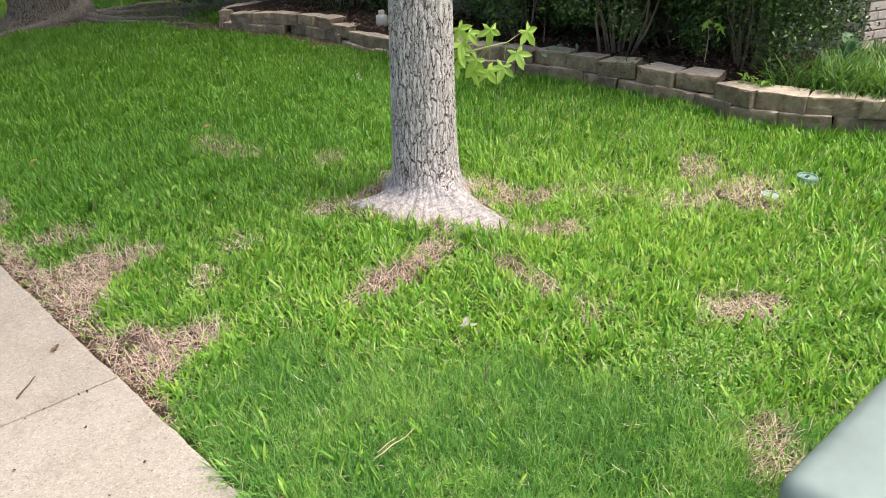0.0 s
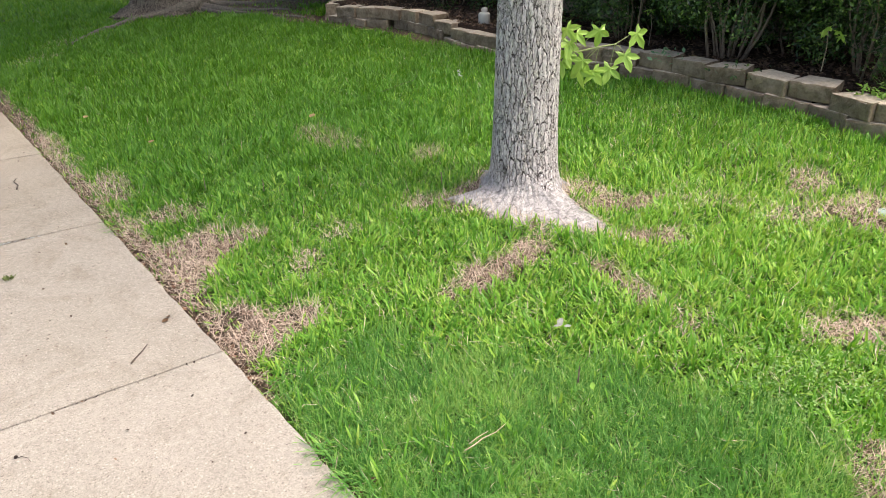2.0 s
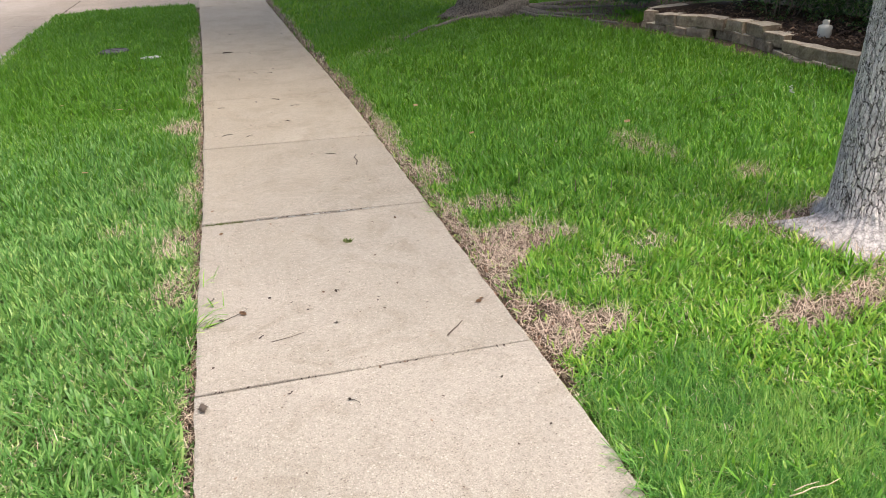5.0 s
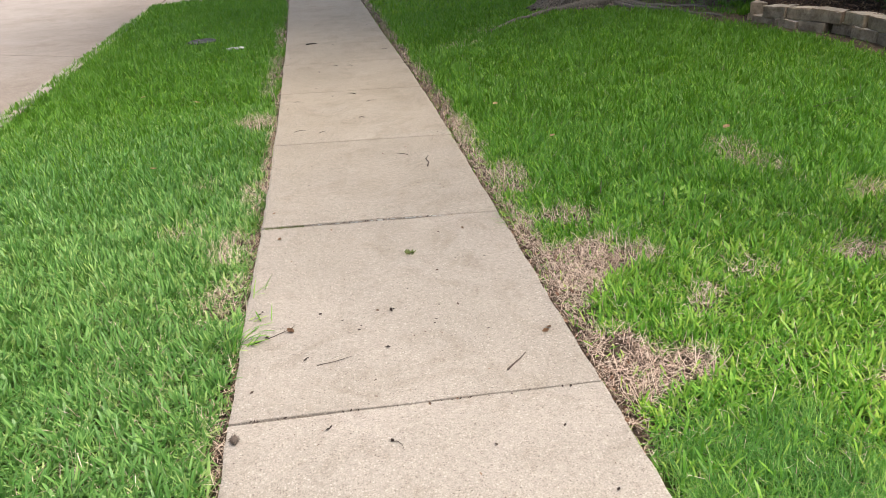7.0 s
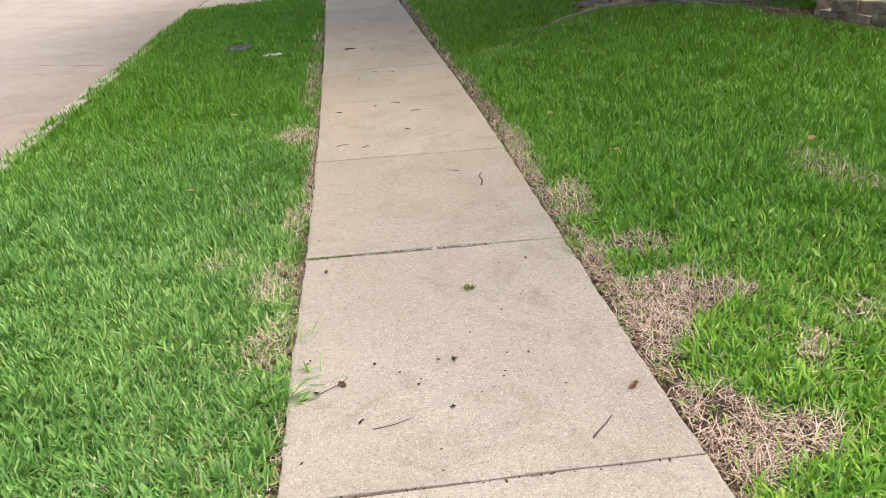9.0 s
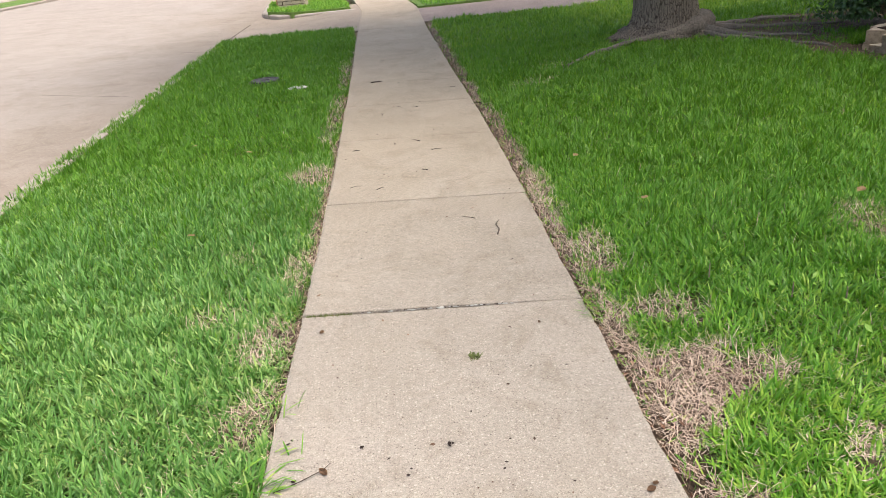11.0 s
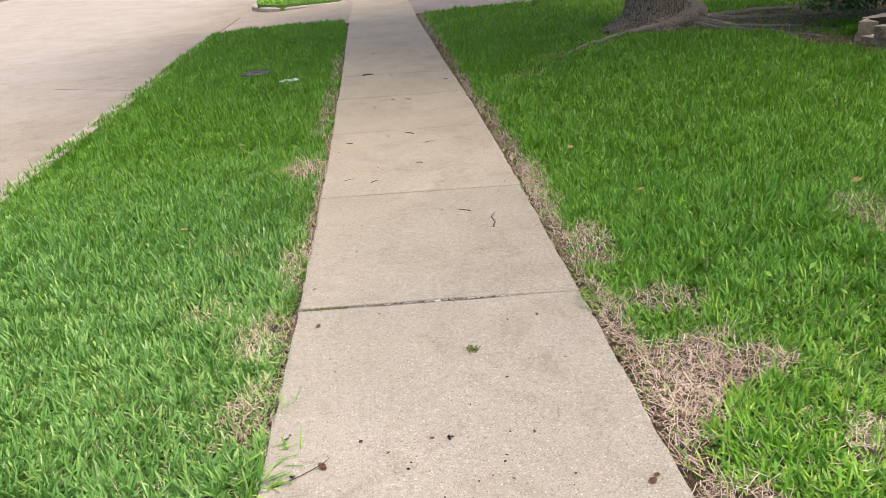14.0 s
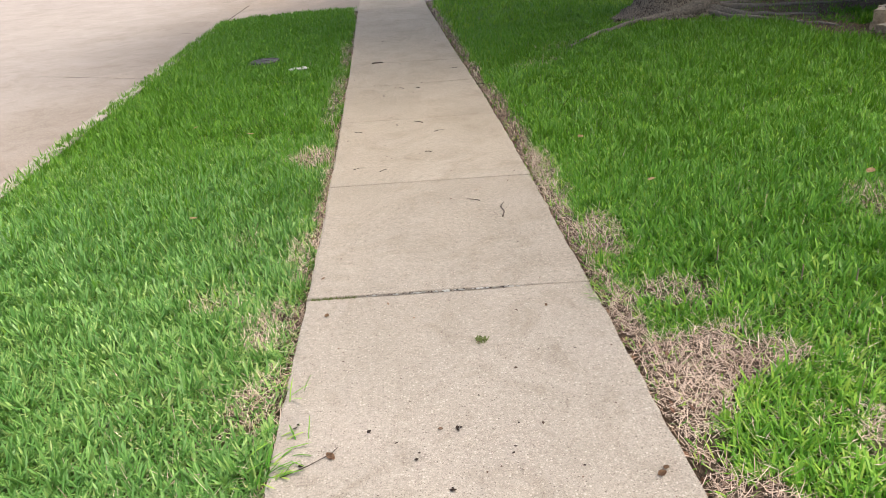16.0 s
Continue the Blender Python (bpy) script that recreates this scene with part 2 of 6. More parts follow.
def concrete_material(name, light, dark, speck, pit=0.6, grain=1.0, gutter=False, far_tan=False):
    """Weathered exposed-sand concrete: broad stains, sand grain, pale and dark grit of several sizes, small pits."""
    m, n, l, b = material(name, 0.88, 0.25)
    p = position(n)
    broad = tex_noise(n, l, 1.3, 8, 0.68, p, 0.5)
    col = ramp(n, l, broad, [(0.32, dark), (0.62, light)])
    info = n.new("ShaderNodeObjectInfo")
    tone = ramp(n, l, info.outputs["Random"], [(0.0, (0.91, 0.905, 0.895)), (1.0, (1.0, 1.0, 1.0))])
    col = mixed(n, l, 1.0, col, tone, "MULTIPLY")
    sand = tex_noise(n, l, 150.0, 6, 0.85, p)
    blotch = tex_noise(n, l, 48.0, 5, 0.75, p)
    col = mixed(n, l, 1.0, col, ramp(n, l, blotch, [(0.32, (0.80, 0.79, 0.775)), (0.5, (1, 1, 1)), (0.7, (1.12, 1.115, 1.10))]), "MULTIPLY")
    k = 0.34 * grain
    col = mixed(n, l, 1.0, col, ramp(n, l, sand, [(0.30, (1 - k, 1 - k, 1 - k)), (0.5, (1, 1, 1)), (0.70, (1 + k * 0.8, 1 + k * 0.78, 1 + k * 0.74))]), "MULTIPLY")
    h = sand
    for size, share, colour in ((90.0, 0.62, tuple(min(1, c * 1.32) for c in light)), (150.0, 0.52, tuple(min(1, c * 1.24) for c in light)), (115.0, 0.76, speck), (210.0, 0.56, tuple(c * 1.5 for c in speck))):
        peb = n.new("ShaderNodeTexVoronoi")
        peb.inputs["Scale"].default_value = size
        warp = n.new("ShaderNodeVectorMath")
        warp.operation = "MULTIPLY_ADD"
        wob = n.new("ShaderNodeTexNoise")
        wob.inputs["Scale"].default_value = size * 1.3
        l.new(p, wob.inputs["Vector"])
        l.new(wob.outputs["Color"], warp.inputs[0])
        warp.inputs[1].default_value = (0.9 / size, 0.9 / size, 0.9 / size)
        l.new(p, warp.inputs[2])
        l.new(warp.outputs[0], peb.inputs["Vector"])
        pick = n.new("ShaderNodeSeparateColor")
        l.new(peb.outputs["Color"], pick.inputs["Color"])
        near = ramp(n, l, peb.outputs["Distance"], [(0.16, (1, 1, 1)), (0.42, (0, 0, 0))])
        some = ramp(n, l, pick.outputs["Red"], [(share, (0, 0, 0)), (min(0.99, share + 0.25), (1, 1, 1))])
        mask = mixed(n, l, 1.0, near, some, "MULTIPLY")
        col = mixed(n, l, mask, col, colour)
    stain = ramp(n, l, tex_noise(n, l, 3.0, 7, 0.72, p, 1.2), [(0.50, (1, 1, 1)), (0.72, (0.80, 0.78, 0.75))])
    col = mixed(n, l, 1.0, col, stain, "MULTIPLY")
    if far_tan:
        # slabs farther along turn tanner, with a ragged start
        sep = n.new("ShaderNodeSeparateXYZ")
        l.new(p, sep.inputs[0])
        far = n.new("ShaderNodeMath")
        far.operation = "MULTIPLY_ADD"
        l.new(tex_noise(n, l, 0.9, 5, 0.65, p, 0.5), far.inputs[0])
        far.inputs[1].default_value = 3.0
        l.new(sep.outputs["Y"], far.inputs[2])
        dirt_tan = n.new("ShaderNodeMapRange")
        l.new(far.outputs[0], dirt_tan.inputs["Value"])
        dirt_tan.inputs["From Min"].default_value, dirt_tan.inputs["From Max"].default_value = 2.4, 6.0
        col = mixed(n, l, dirt_tan.outputs["Result"], col, mixed(n, l, 1.0, col, (0.95, 0.905, 0.82), "MULTIPLY"))
    if gutter:
        # washed-in dirt along the foot of the kerb, in long ragged tongues
        sep = n.new("ShaderNodeSeparateXYZ")
        l.new(p, sep.inputs[0])
        far = n.new("ShaderNodeMath")
        far.operation = "MULTIPLY_ADD"
        l.new(tex_noise(n, l, 1.0, 5, 0.65, stretched(n, l, p, (0.9, 0.45, 1.0)), 0.6), far.inputs[0])
        far.inputs[1].default_value = -3.2
        l.new(sep.outputs["X"], far.inputs[2])
        dirt_tan = n.new("ShaderNodeMapRange")
        l.new(far.outputs[0], dirt_tan.inputs["Value"])
        dirt_tan.inputs["From Min"].default_value, dirt_tan.inputs["From Max"].default_value = -7.6, -4.6
        col = mixed(n, l, dirt_tan.outputs["Result"], col, mixed(n, l, 1.0, col, (0.80, 0.755, 0.69), "MULTIPLY"))
    l.new(col, b.inputs["Base Color"])
    bump(n, l, b, mixed(n, l, 0.5, sand, mask, "SUBTRACT"), 0.0022, pit)
    return m


M_SOIL = soil_material()
M_TURF = far_turf_material()
M_WALK = concrete_material("sidewalk_concrete", (0.382, 0.346, 0.298), (0.322, 0.290, 0.246), (0.125, 0.105, 0.086), 1.0, 1.35, far_tan=True)
M_ROAD = concrete_material("road_concrete", (0.355, 0.318, 0.283), (0.290, 0.257, 0.224), (0.20, 0.17, 0.145), 0.4, 0.4, True)
M_KERB = concrete_material("kerb_concrete", (0.38, 0.34, 0.295), (0.30, 0.265, 0.225), (0.15, 0.125, 0.105))
M_DRIVE = concrete_material("pebble_driveway", (0.27, 0.22, 0.195), (0.20, 0.16, 0.14), (0.08, 0.06, 0.05), 1.0)


def plain(name, colour, rough=0.6, spec=0.3, vary=0.12, scale=40.0, depth=0.001):
    m, n, l, b = material(name, rough, spec)
    p = position(n)
    f = tex_noise(n, l, scale, 5, 0.6, p)
    lo, hi = tuple(c * (1 - vary) for c in colour), tuple(min(1, c * (1 + vary)) for c in colour)
    l.new(ramp(n, l, f, [(0.3, lo), (0.7, hi)]), b.inputs["Base Color"])
    bump(n, l, b, f, depth)
    return m


M_JOINT = plain("joint_filler", (0.10, 0.08, 0.06), 0.95, 0.1, 0.4, 60, 0.004)


def block_material(name, low, high, relief):
    m, n, l, b = material(name, 0.92, 0.2)
    p = position(n)
    info = n.new("ShaderNodeObjectInfo")
    col = ramp(n, l, tex_noise(n, l, 9.0, 6, 0.65, p), [(0.3, low), (0.7, high)])
    tone = ramp(n, l, info.outputs["Random"], [(0.0, (0.82, 0.80, 0.78)), (1.0, (1.08, 1.05, 1.0))])
    col = mixed(n, l, 1.0, col, tone, "MULTIPLY")
    dirt_tan = ramp(n, l, tex_noise(n, l, 28.0, 5, 0.7, p, 0.8), [(0.42, (1, 1, 1)), (0.68, (0.62, 0.58, 0.53))])
    col = mixed(n, l, 0.8, col, mixed(n, l, 1.0, col, dirt_tan, "MULTIPLY"))
    l.new(col, b.inputs["Base Color"])
    h = mixed(n, l, 0.5, tex_noise(n, l, 45.0, 6, 0.7, p), tex_noise(n, l, 180.0, 3, 0.6, p))
    bump(n, l, b, h, relief)
    return m


def bark_material(name, plate, crack, base, scale, relief, crust=0.0, foot=0.1):
    """Furrowed bark: tall plates between dark cracks, paler crust low on the stem."""
    m, n, l, b = material(name, 0.93, 0.15)
    tc = n.new("ShaderNodeTexCoord").outputs["Object"]
    wob = n.new("ShaderNodeTexNoise")
    wob.inputs["Scale"].default_value, wob.inputs["Detail"].default_value = 16.0, 3.0
    l.new(tc, wob.inputs["Vector"])
    add = n.new("ShaderNodeVectorMath")
    add.operation = "MULTIPLY_ADD"
    l.new(wob.outputs["Color"], add.inputs[0])
    add.inputs[1].default_value = (0.026, 0.026, 0.06)
    l.new(tc, add.inputs[2])
    small = n.new("ShaderNodeTexNoise")
    small.inputs["Scale"].default_value, small.inputs["Detail"].default_value = 70.0, 3.0
    l.new(tc, small.inputs["Vector"])
    first = add
    add = n.new("ShaderNodeVectorMath")
    add.operation = "MULTIPLY_ADD"
    l.new(small.outputs["Color"], add.inputs[0])
    add.inputs[1].default_value = (0.016, 0.016, 0.03)
    l.new(first.outputs[0], add.inputs[2])
    def furrow(freq, lo, hi, vec):
        q = tex_noise(n, l, 1.0, 2.0, 0.5, stretched(n, l, vec, freq))
        d = n.new("ShaderNodeMath")
        d.operation = "SUBTRACT"
        l.new(q, d.inputs[0])
        d.inputs[1].default_value = 0.5
        e = n.new("ShaderNodeMath")
        e.operation = "ABSOLUTE"
        l.new(d.outputs[0], e.inputs[0])
        return ramp(n, l, e.outputs[0], [(lo, (0, 0, 0)), (hi, (1, 1, 1))])

    def fissure(freq, lo, hi, vec):
        v = n.new("ShaderNodeTexVoronoi")
        v.feature = "DISTANCE_TO_EDGE"
        v.inputs["Scale"].default_value = 1.0
        l.new(stretched(n, l, vec, freq), v.inputs["Vector"])
        rag = n.new("ShaderNodeMath")
        rag.operation = "MULTIPLY_ADD"
        l.new(tex_noise(n, l, 42.0, 4, 0.6, tc), rag.inputs[0])
        rag.inputs[1].default_value = 0.22
        l.new(v.outputs["Distance"], rag.inputs[2])
        return ramp(n, l, rag.outputs[0], [(lo, (0, 0, 0)), (hi, (1, 1, 1))])

    main = fissure(scale, 0.115, 0.205, add.outputs[0])
    cross = fissure((scale[0] * 1.7, scale[1] * 1.7, scale[2] * 2.6), 0.07, 0.25, add.outputs[0])
    streak = furrow((scale[0] * 1.3, scale[1] * 1.3, scale[2] * 0.6), 0.0, 0.05, add.outputs[0])
    ridge = mixed(n, l, 1.0, main, mixed(n, l, 0.30, (1, 1, 1), cross), "MULTIPLY")
    ridge = mixed(n, l, 1.0, ridge, mixed(n, l, 0.45, (1, 1, 1), streak), "MULTIPLY")
    fine = tex_noise(n, l, 1.0, 7, 0.75, stretched(n, l, add.outputs[0], (90, 90, 45)))
    grain = ramp(n, l, fine, [(0.3, tuple(c * 0.60 for c in plate)), (0.70, tuple(min(1, c * 1.3) for c in plate))])
    col = mixed(n, l, ridge, crack, grain)
    if crust:
        sep = n.new("ShaderNodeSeparateXYZ")
        l.new(tc, sep.inputs[0])
        k = n.new("ShaderNodeMath")
        k.operation = "MULTIPLY_ADD"
        l.new(tex_noise(n, l, 8.0, 5, 0.65, tc), k.inputs[0])
        k.inputs[1].default_value = -0.15
        l.new(sep.outputs["Z"], k.inputs[2])
        low = ramp(n, l, k.outputs[0], [(0.0, (1, 1, 1)), (foot, (0, 0, 0))])
        pale = ramp(n, l, tex_noise(n, l, 26.0, 6, 0.75, tc, 0.6), [(0.34, tuple(c * 0.16 for c in base)), (0.50, tuple(c * 0.58 for c in base)), (0.68, base)])
        col = mixed(n, l, mixed(n, l, crust, (0, 0, 0), low), col, pale)
        ridge = mixed(n, l, mixed(n, l, 0.8, (0, 0, 0), low), ridge, tex_noise(n, l, 30.0, 5, 0.65, tc))
    l.new(col, b.inputs["Base Color"])
    hgt = mixed(n, l, 0.25, ridge, fine)
    d = n.new("ShaderNodeDisplacement")
    d.inputs["Scale"].default_value, d.inputs["Midlevel"].default_value = relief, 0.6
    l.new(hgt, d.inputs["Height"])
    l.new(d.outputs[0], n["Material Output"].inputs["Displacement"])
    m.displacement_method = "BOTH"
    return m


def leaf_material(name, dark, light, back, gloss=0.4, glow=0.25):
    m, n, l, b = material(name, gloss, 0.5)
    geo = n.new("ShaderNodeNewGeometry")
    col = ramp(n, l, geo.outputs["Random Per Island"], [(0.0, dark), (0.7, light), (1.0, back)])
    l.new(col, b.inputs["Base Color"])
    tr = n.new("ShaderNodeBsdfTranslucent")
    l.new(col, tr.inputs["Color"])
    ms = n.new("ShaderNodeMixShader")
    ms.inputs["Fac"].default_value = glow
    l.new(b.outputs[0], ms.inputs[1])
    l.new(tr.outputs[0], ms.inputs[2])
    l.new(ms.outputs[0], n["Material Output"].inputs["Surface"])
    return m


# fronts darker, tops paler: light from above is put into the two colours
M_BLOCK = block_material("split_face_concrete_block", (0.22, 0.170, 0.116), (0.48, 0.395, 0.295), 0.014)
M_BLOCK_LIT_TOP = block_material("lit_cast_block_top", (0.46, 0.405, 0.335), (0.66, 0.595, 0.50), 0.003)
M_BARK = bark_material("furrowed_grey_bark", (0.70, 0.655, 0.635), (0.066, 0.054, 0.047), (0.62, 0.59, 0.57), (48, 48, 9.0), 0.012, 0.66, 0.02)
M_BARK_OLD = bark_material("dark_brown_bark", (0.215, 0.185, 0.152), (0.050, 0.040, 0.033), (0.3, 0.25, 0.2), (34, 34, 5), 0.010)
M_TWIG = plain("twig_bark", (0.24, 0.19, 0.145), 0.9, 0.15, 0.35, 60, 0.002)
M_HEDGE = leaf_material("hedge_leaf", (0.012, 0.034, 0.007), (0.066, 0.140, 0.028), (0.17, 0.27, 0.06), 0.30, 0.18)
M_GLOSSY = leaf_material("glossy_leaf", (0.018, 0.050, 0.014), (0.045, 0.105, 0.03), (0.09, 0.17, 0.06), 0.3, 0.12)
M_STAR = leaf_material("young_star_leaf", (0.22, 0.42, 0.06), (0.30, 0.52, 0.08), (0.40, 0.58, 0.10), 0.45, 0.4)
M_BROAD = leaf_material("broad_blue_green_leaf", (0.14, 0.28, 0.13), (0.24, 0.40, 0.20), (0.30, 0.46, 0.24), 0.5, 0.25)
M_CROWN = leaf_material("crown_leaf", (0.05, 0.12, 0.02), (0.10, 0.21, 0.035), (0.15, 0.27, 0.05), 0.45, 0.3)
M_CHIP = leaf_material("mulch_chip", (0.045, 0.028, 0.02), (0.12, 0.072, 0.045), (0.26, 0.17, 0.11), 0.9, 0.0)
M_MULCH = plain("mulch_bed", (0.05, 0.033, 0.024), 0.95, 0.1, 0.5, 55, 0.02)
M_DEAD = plain("dead_leaf", (0.20, 0.12, 0.07), 0.8, 0.2, 0.4, 80, 0.001)
M_DARK = plain("dark_litter", (0.045, 0.032, 0.026), 0.85, 0.2, 0.4, 90, 0.001)
M_BOX = plain("pale_green_painted_steel", (0.185, 0.240, 0.224), 0.5, 0.4, 0.16, 5, 0.0008)
M_LID = plain("green_plastic_lid", (0.17, 0.29, 0.24), 0.5, 0.4, 0.15, 25, 0.001)
M_GREY_LID = plain("pale_weathered_lid", (0.27, 0.345, 0.31), 0.7, 0.3, 0.2, 25, 0.001)
M_WHITE = plain("white_plastic", (0.60, 0.57, 0.50), 0.45, 0.4, 0.05, 20, 0.0004)
M_BRICK = plain("pale_house_brick", (0.60, 0.525, 0.455), 0.9, 0.2, 0.16, 35, 0.003)
M_MORTAR = plain("house_mortar", (0.30, 0.26, 0.22), 0.95, 0.1, 0.2, 60, 0.003)
M_PBRICK = plain("cream_pillar_brick", (0.36, 0.31, 0.25), 0.9, 0.2, 0.2, 35, 0.003)
M_PRED = plain("orange_pillar_brick", (0.27, 0.145, 0.085), 0.9, 0.2, 0.25, 35, 0.003)
M_PMORTAR = plain("dark_pillar_mortar", (0.075, 0.055, 0.042), 0.95, 0.1, 0.3, 60, 0.003)
M_ROOF = plain("grey_shingle", (0.16, 0.14, 0.125), 0.9, 0.2, 0.3, 12, 0.004)
M_IRON = plain("dark_cast_iron", (0.06, 0.055, 0.05), 0.7, 0.4, 0.3, 30, 0.002)
M_CHALK = plain("white_lime_grit", (0.45, 0.45, 0.42), 0.9, 0.1, 0.15, 80, 0.002)
M_MOSS = plain("moss", (0.13, 0.16, 0.055), 0.95, 0.1, 0.4, 120, 0.004)
M_PIPE = plain("brown_downpipe", (0.16, 0.115, 0.085), 0.5, 0.4, 0.15, 20, 0.0005)
M_ORANGE = plain("orange_sticker", (0.75, 0.38, 0.03), 0.5, 0.4, 0.05, 20, 0.0003)
M_BLACK = plain("black_print", (0.03, 0.03, 0.03), 0.6, 0.3, 0.1, 20, 0.0003)


# ---- mesh helpers ----
def finish(name, verts, faces, mat, parent=None, label="", shade=False):
    me = bpy.data.meshes.new(name)
    me.from_pydata([tuple(map(float, v)) for v in verts], [], faces)
    me.materials.append(mat)
    if shade:
        me.polygons.foreach_set("use_smooth", [True] * len(me.polygons))
    me.update()
    ob = new(name, me)
    ob.parent = parent
    if label:
        tagged(ob, label)
    return ob


def part(name, bm, mat, parent=None, label="", shade=False):
    me = bpy.data.meshes.new(name)
    bm.normal_update()
    bm.to_mesh(me)
    bm.free()
    me.materials.append(mat)
    if shade:
        me.polygons.foreach_set("use_smooth", [True] * len(me.polygons))
    ob = new(name, me)
    ob.parent = parent
    if label:
        tagged(ob, label)
    return ob


def array_mesh(name, verts, loops, counts, mat, floats=None, shade=True):
    """A large mesh straight from arrays: vertices, corner indices, corners per face, float attributes by vertex."""
    me = bpy.data.meshes.new(name)
    me.vertices.add(len(verts))
    me.vertices.foreach_set("co", np.ascontiguousarray(verts, np.float32).ravel())
    me.loops.add(len(loops))
    me.loops.foreach_set("vertex_index", np.ascontiguousarray(loops, np.int32))
    me.polygons.add(len(counts))
    starts = np.concatenate(([0], np.cumsum(counts)[:-1])).astype(np.int32)
    me.polygons.foreach_set("loop_start", starts)
    me.polygons.foreach_set("use_smooth", np.full(len(counts), shade))
    for key, values in (floats or {}).items():
        a = me.attributes.new(key, "FLOAT", "POINT")
        a.data.foreach_set("value", np.ascontiguousarray(values, np.float32))
    me.materials.append(mat)
    me.update(calc_edges=True)
    me.validate()
    return new(name, me)


def box_bm(x0, x1, y0, y1, z0, z1, edge=0.0, segs=2):
    bm = bmesh.new()
    bmesh.ops.create_cube(bm, size=1.0)
    for v in bm.verts:
        v.co = ((x0 + x1) / 2 + v.co.x * (x1 - x0), (y0 + y1) / 2 + v.co.y * (y1 - y0), (z0 + z1) / 2 + v.co.z * (z1 - z0))
    if edge:
        bmesh.ops.bevel(bm, geom=bm.edges[:], offset=edge, segments=segs, profile=0.5, affect="EDGES")
    return bm


def tube(path, radii, sides=8):
    """A bmesh tube along points, with a radius at each."""
    bm = bmesh.new()
    rings = []
    pts = [Vector(p) for p in path]
    for i, p in enumerate(pts):
        d = (pts[min(i + 1, len(pts) - 1)] - pts[max(i - 1, 0)]).normalized()
        a = d.orthogonal().normalized() if i == 0 else (last - d * last.dot(d)).normalized()
        last = a
        b = d.cross(a)
        rings.append([bm.verts.new(p + (a * math.cos(k * math.tau / sides) + b * math.sin(k * math.tau / sides)) * radii[i]) for k in range(sides)])
    for q, r in zip(rings, rings[1:]):
        for k in range(sides):
            bm.faces.new((q[k], q[(k + 1) % sides], r[(k + 1) % sides], r[k]))
    bm.faces.new(rings[0][::-1])
    bm.faces.new(rings[-1])
    return bm


def blades(name, x, y, z, length, width, lean, curl, mat, vigour_light, segs=3, seed=1, azimuth=None, floor_z=None):
    """Grass: one curved, tapering blade for each root."""
    rs = np.random.RandomState(seed)
    n = len(x)
    az_ = rs.uniform(0, 2 * np.pi, n) if azimuth is None else azimuth
    twist = az_ + np.pi / 2 + rs.normal(0, 0.38, n)
    wx, wy = np.cos(twist), np.sin(twist)
    s = {3: (0.0, 0.36, 0.78, 1.0), 2: (0.0, 0.62, 1.0), 1: (0.0, 1.0)}[segs]
    px, pz = np.zeros(n), np.zeros(n)
    prof = {3: (0.75, 1.0, 0.84), 2: (0.88, 0.95), 1: (1.0,)}[segs]
    nv = 2 * segs + 1
    co = np.zeros((n, nv, 3), np.float32)
    al = np.zeros((n, nv), np.float32)
    for k in range(segs + 1):
        if k:
            mid = lean + curl * (s[k] + s[k - 1]) / 2
            step = length * (s[k] - s[k - 1])
            px, pz = px + np.sin(mid) * step, pz + np.cos(mid) * step
        cx, cy, cz = x + np.cos(az_) * px, y + np.sin(az_) * px, z + pz
        if floor_z is not None:
            cz = np.maximum(cz, floor_z)
        if k < segs:
            hw = width * prof[k] / 2
            for q, sg in ((2 * k, -1), (2 * k + 1, 1)):
                co[:, q, 0], co[:, q, 1], co[:, q, 2] = cx + sg * wx * hw, cy + sg * wy * hw, cz
                al[:, q] = s[k]
        else:
            co[:, nv - 1, 0], co[:, nv - 1, 1], co[:, nv - 1, 2] = cx, cy, cz
            al[:, nv - 1] = 1
    face = []
    for k in range(segs - 1):
        face += [2 * k, 2 * k + 1, 2 * k + 3, 2 * k + 2]
    face += [2 * segs - 2, 2 * segs - 1, 2 * segs]
    counts = [4] * (segs - 1) + [3]
    loops = (np.arange(n)[:, None] * nv + np.array(face)[None, :]).ravel()
    return array_mesh(name, co.reshape(-1, 3), loops, np.tile(counts, n), mat,
                      {"vigour_light": np.repeat(vigour_light, nv), "along": al.ravel()})


def leaf_cloud(name, pts, size, mat, seed, parent=None, out=None, fold=0.35, slim=0.5, label=""):
    """Many small folded leaves at the given points; out: directions that they face, roughly."""
    rs = np.random.RandomState(seed)
    n = len(pts)
    d = rs.normal(0, 1, (n, 3))
    if out is not None:
        d = d * 0.75 + out * 1.1
    d[:, 2] += 0.35
    d /= np.linalg.norm(d, axis=1)[:, None]
    t = np.cross(d, rs.normal(0, 1, (n, 3)))
    t /= np.linalg.norm(t, axis=1)[:, None]
    u = np.cross(d, t)
    L = size * rs.uniform(0.65, 1.3, n)[:, None]
    co = np.zeros((n, 4, 3), np.float32)
    co[:, 0] = pts - t * L / 2
    co[:, 1] = pts + u * L * slim / 2 + d * L * fold * 0.2
    co[:, 2] = pts + t * L / 2
    co[:, 3] = pts - u * L * slim / 2 + d * L * fold * 0.2
    loops = (np.arange(n)[:, None] * 4 + np.array([0, 1, 2, 0, 2, 3])[None, :]).ravel()
    ob = array_mesh(name, co.reshape(-1, 3), loops, np.tile([3, 3], n), mat, shade=False)
    ob.parent = parent
    if label:
        tagged(ob, label)
    return ob


def structure(ob, label):
    return tagged(ob, label, kind="structure")


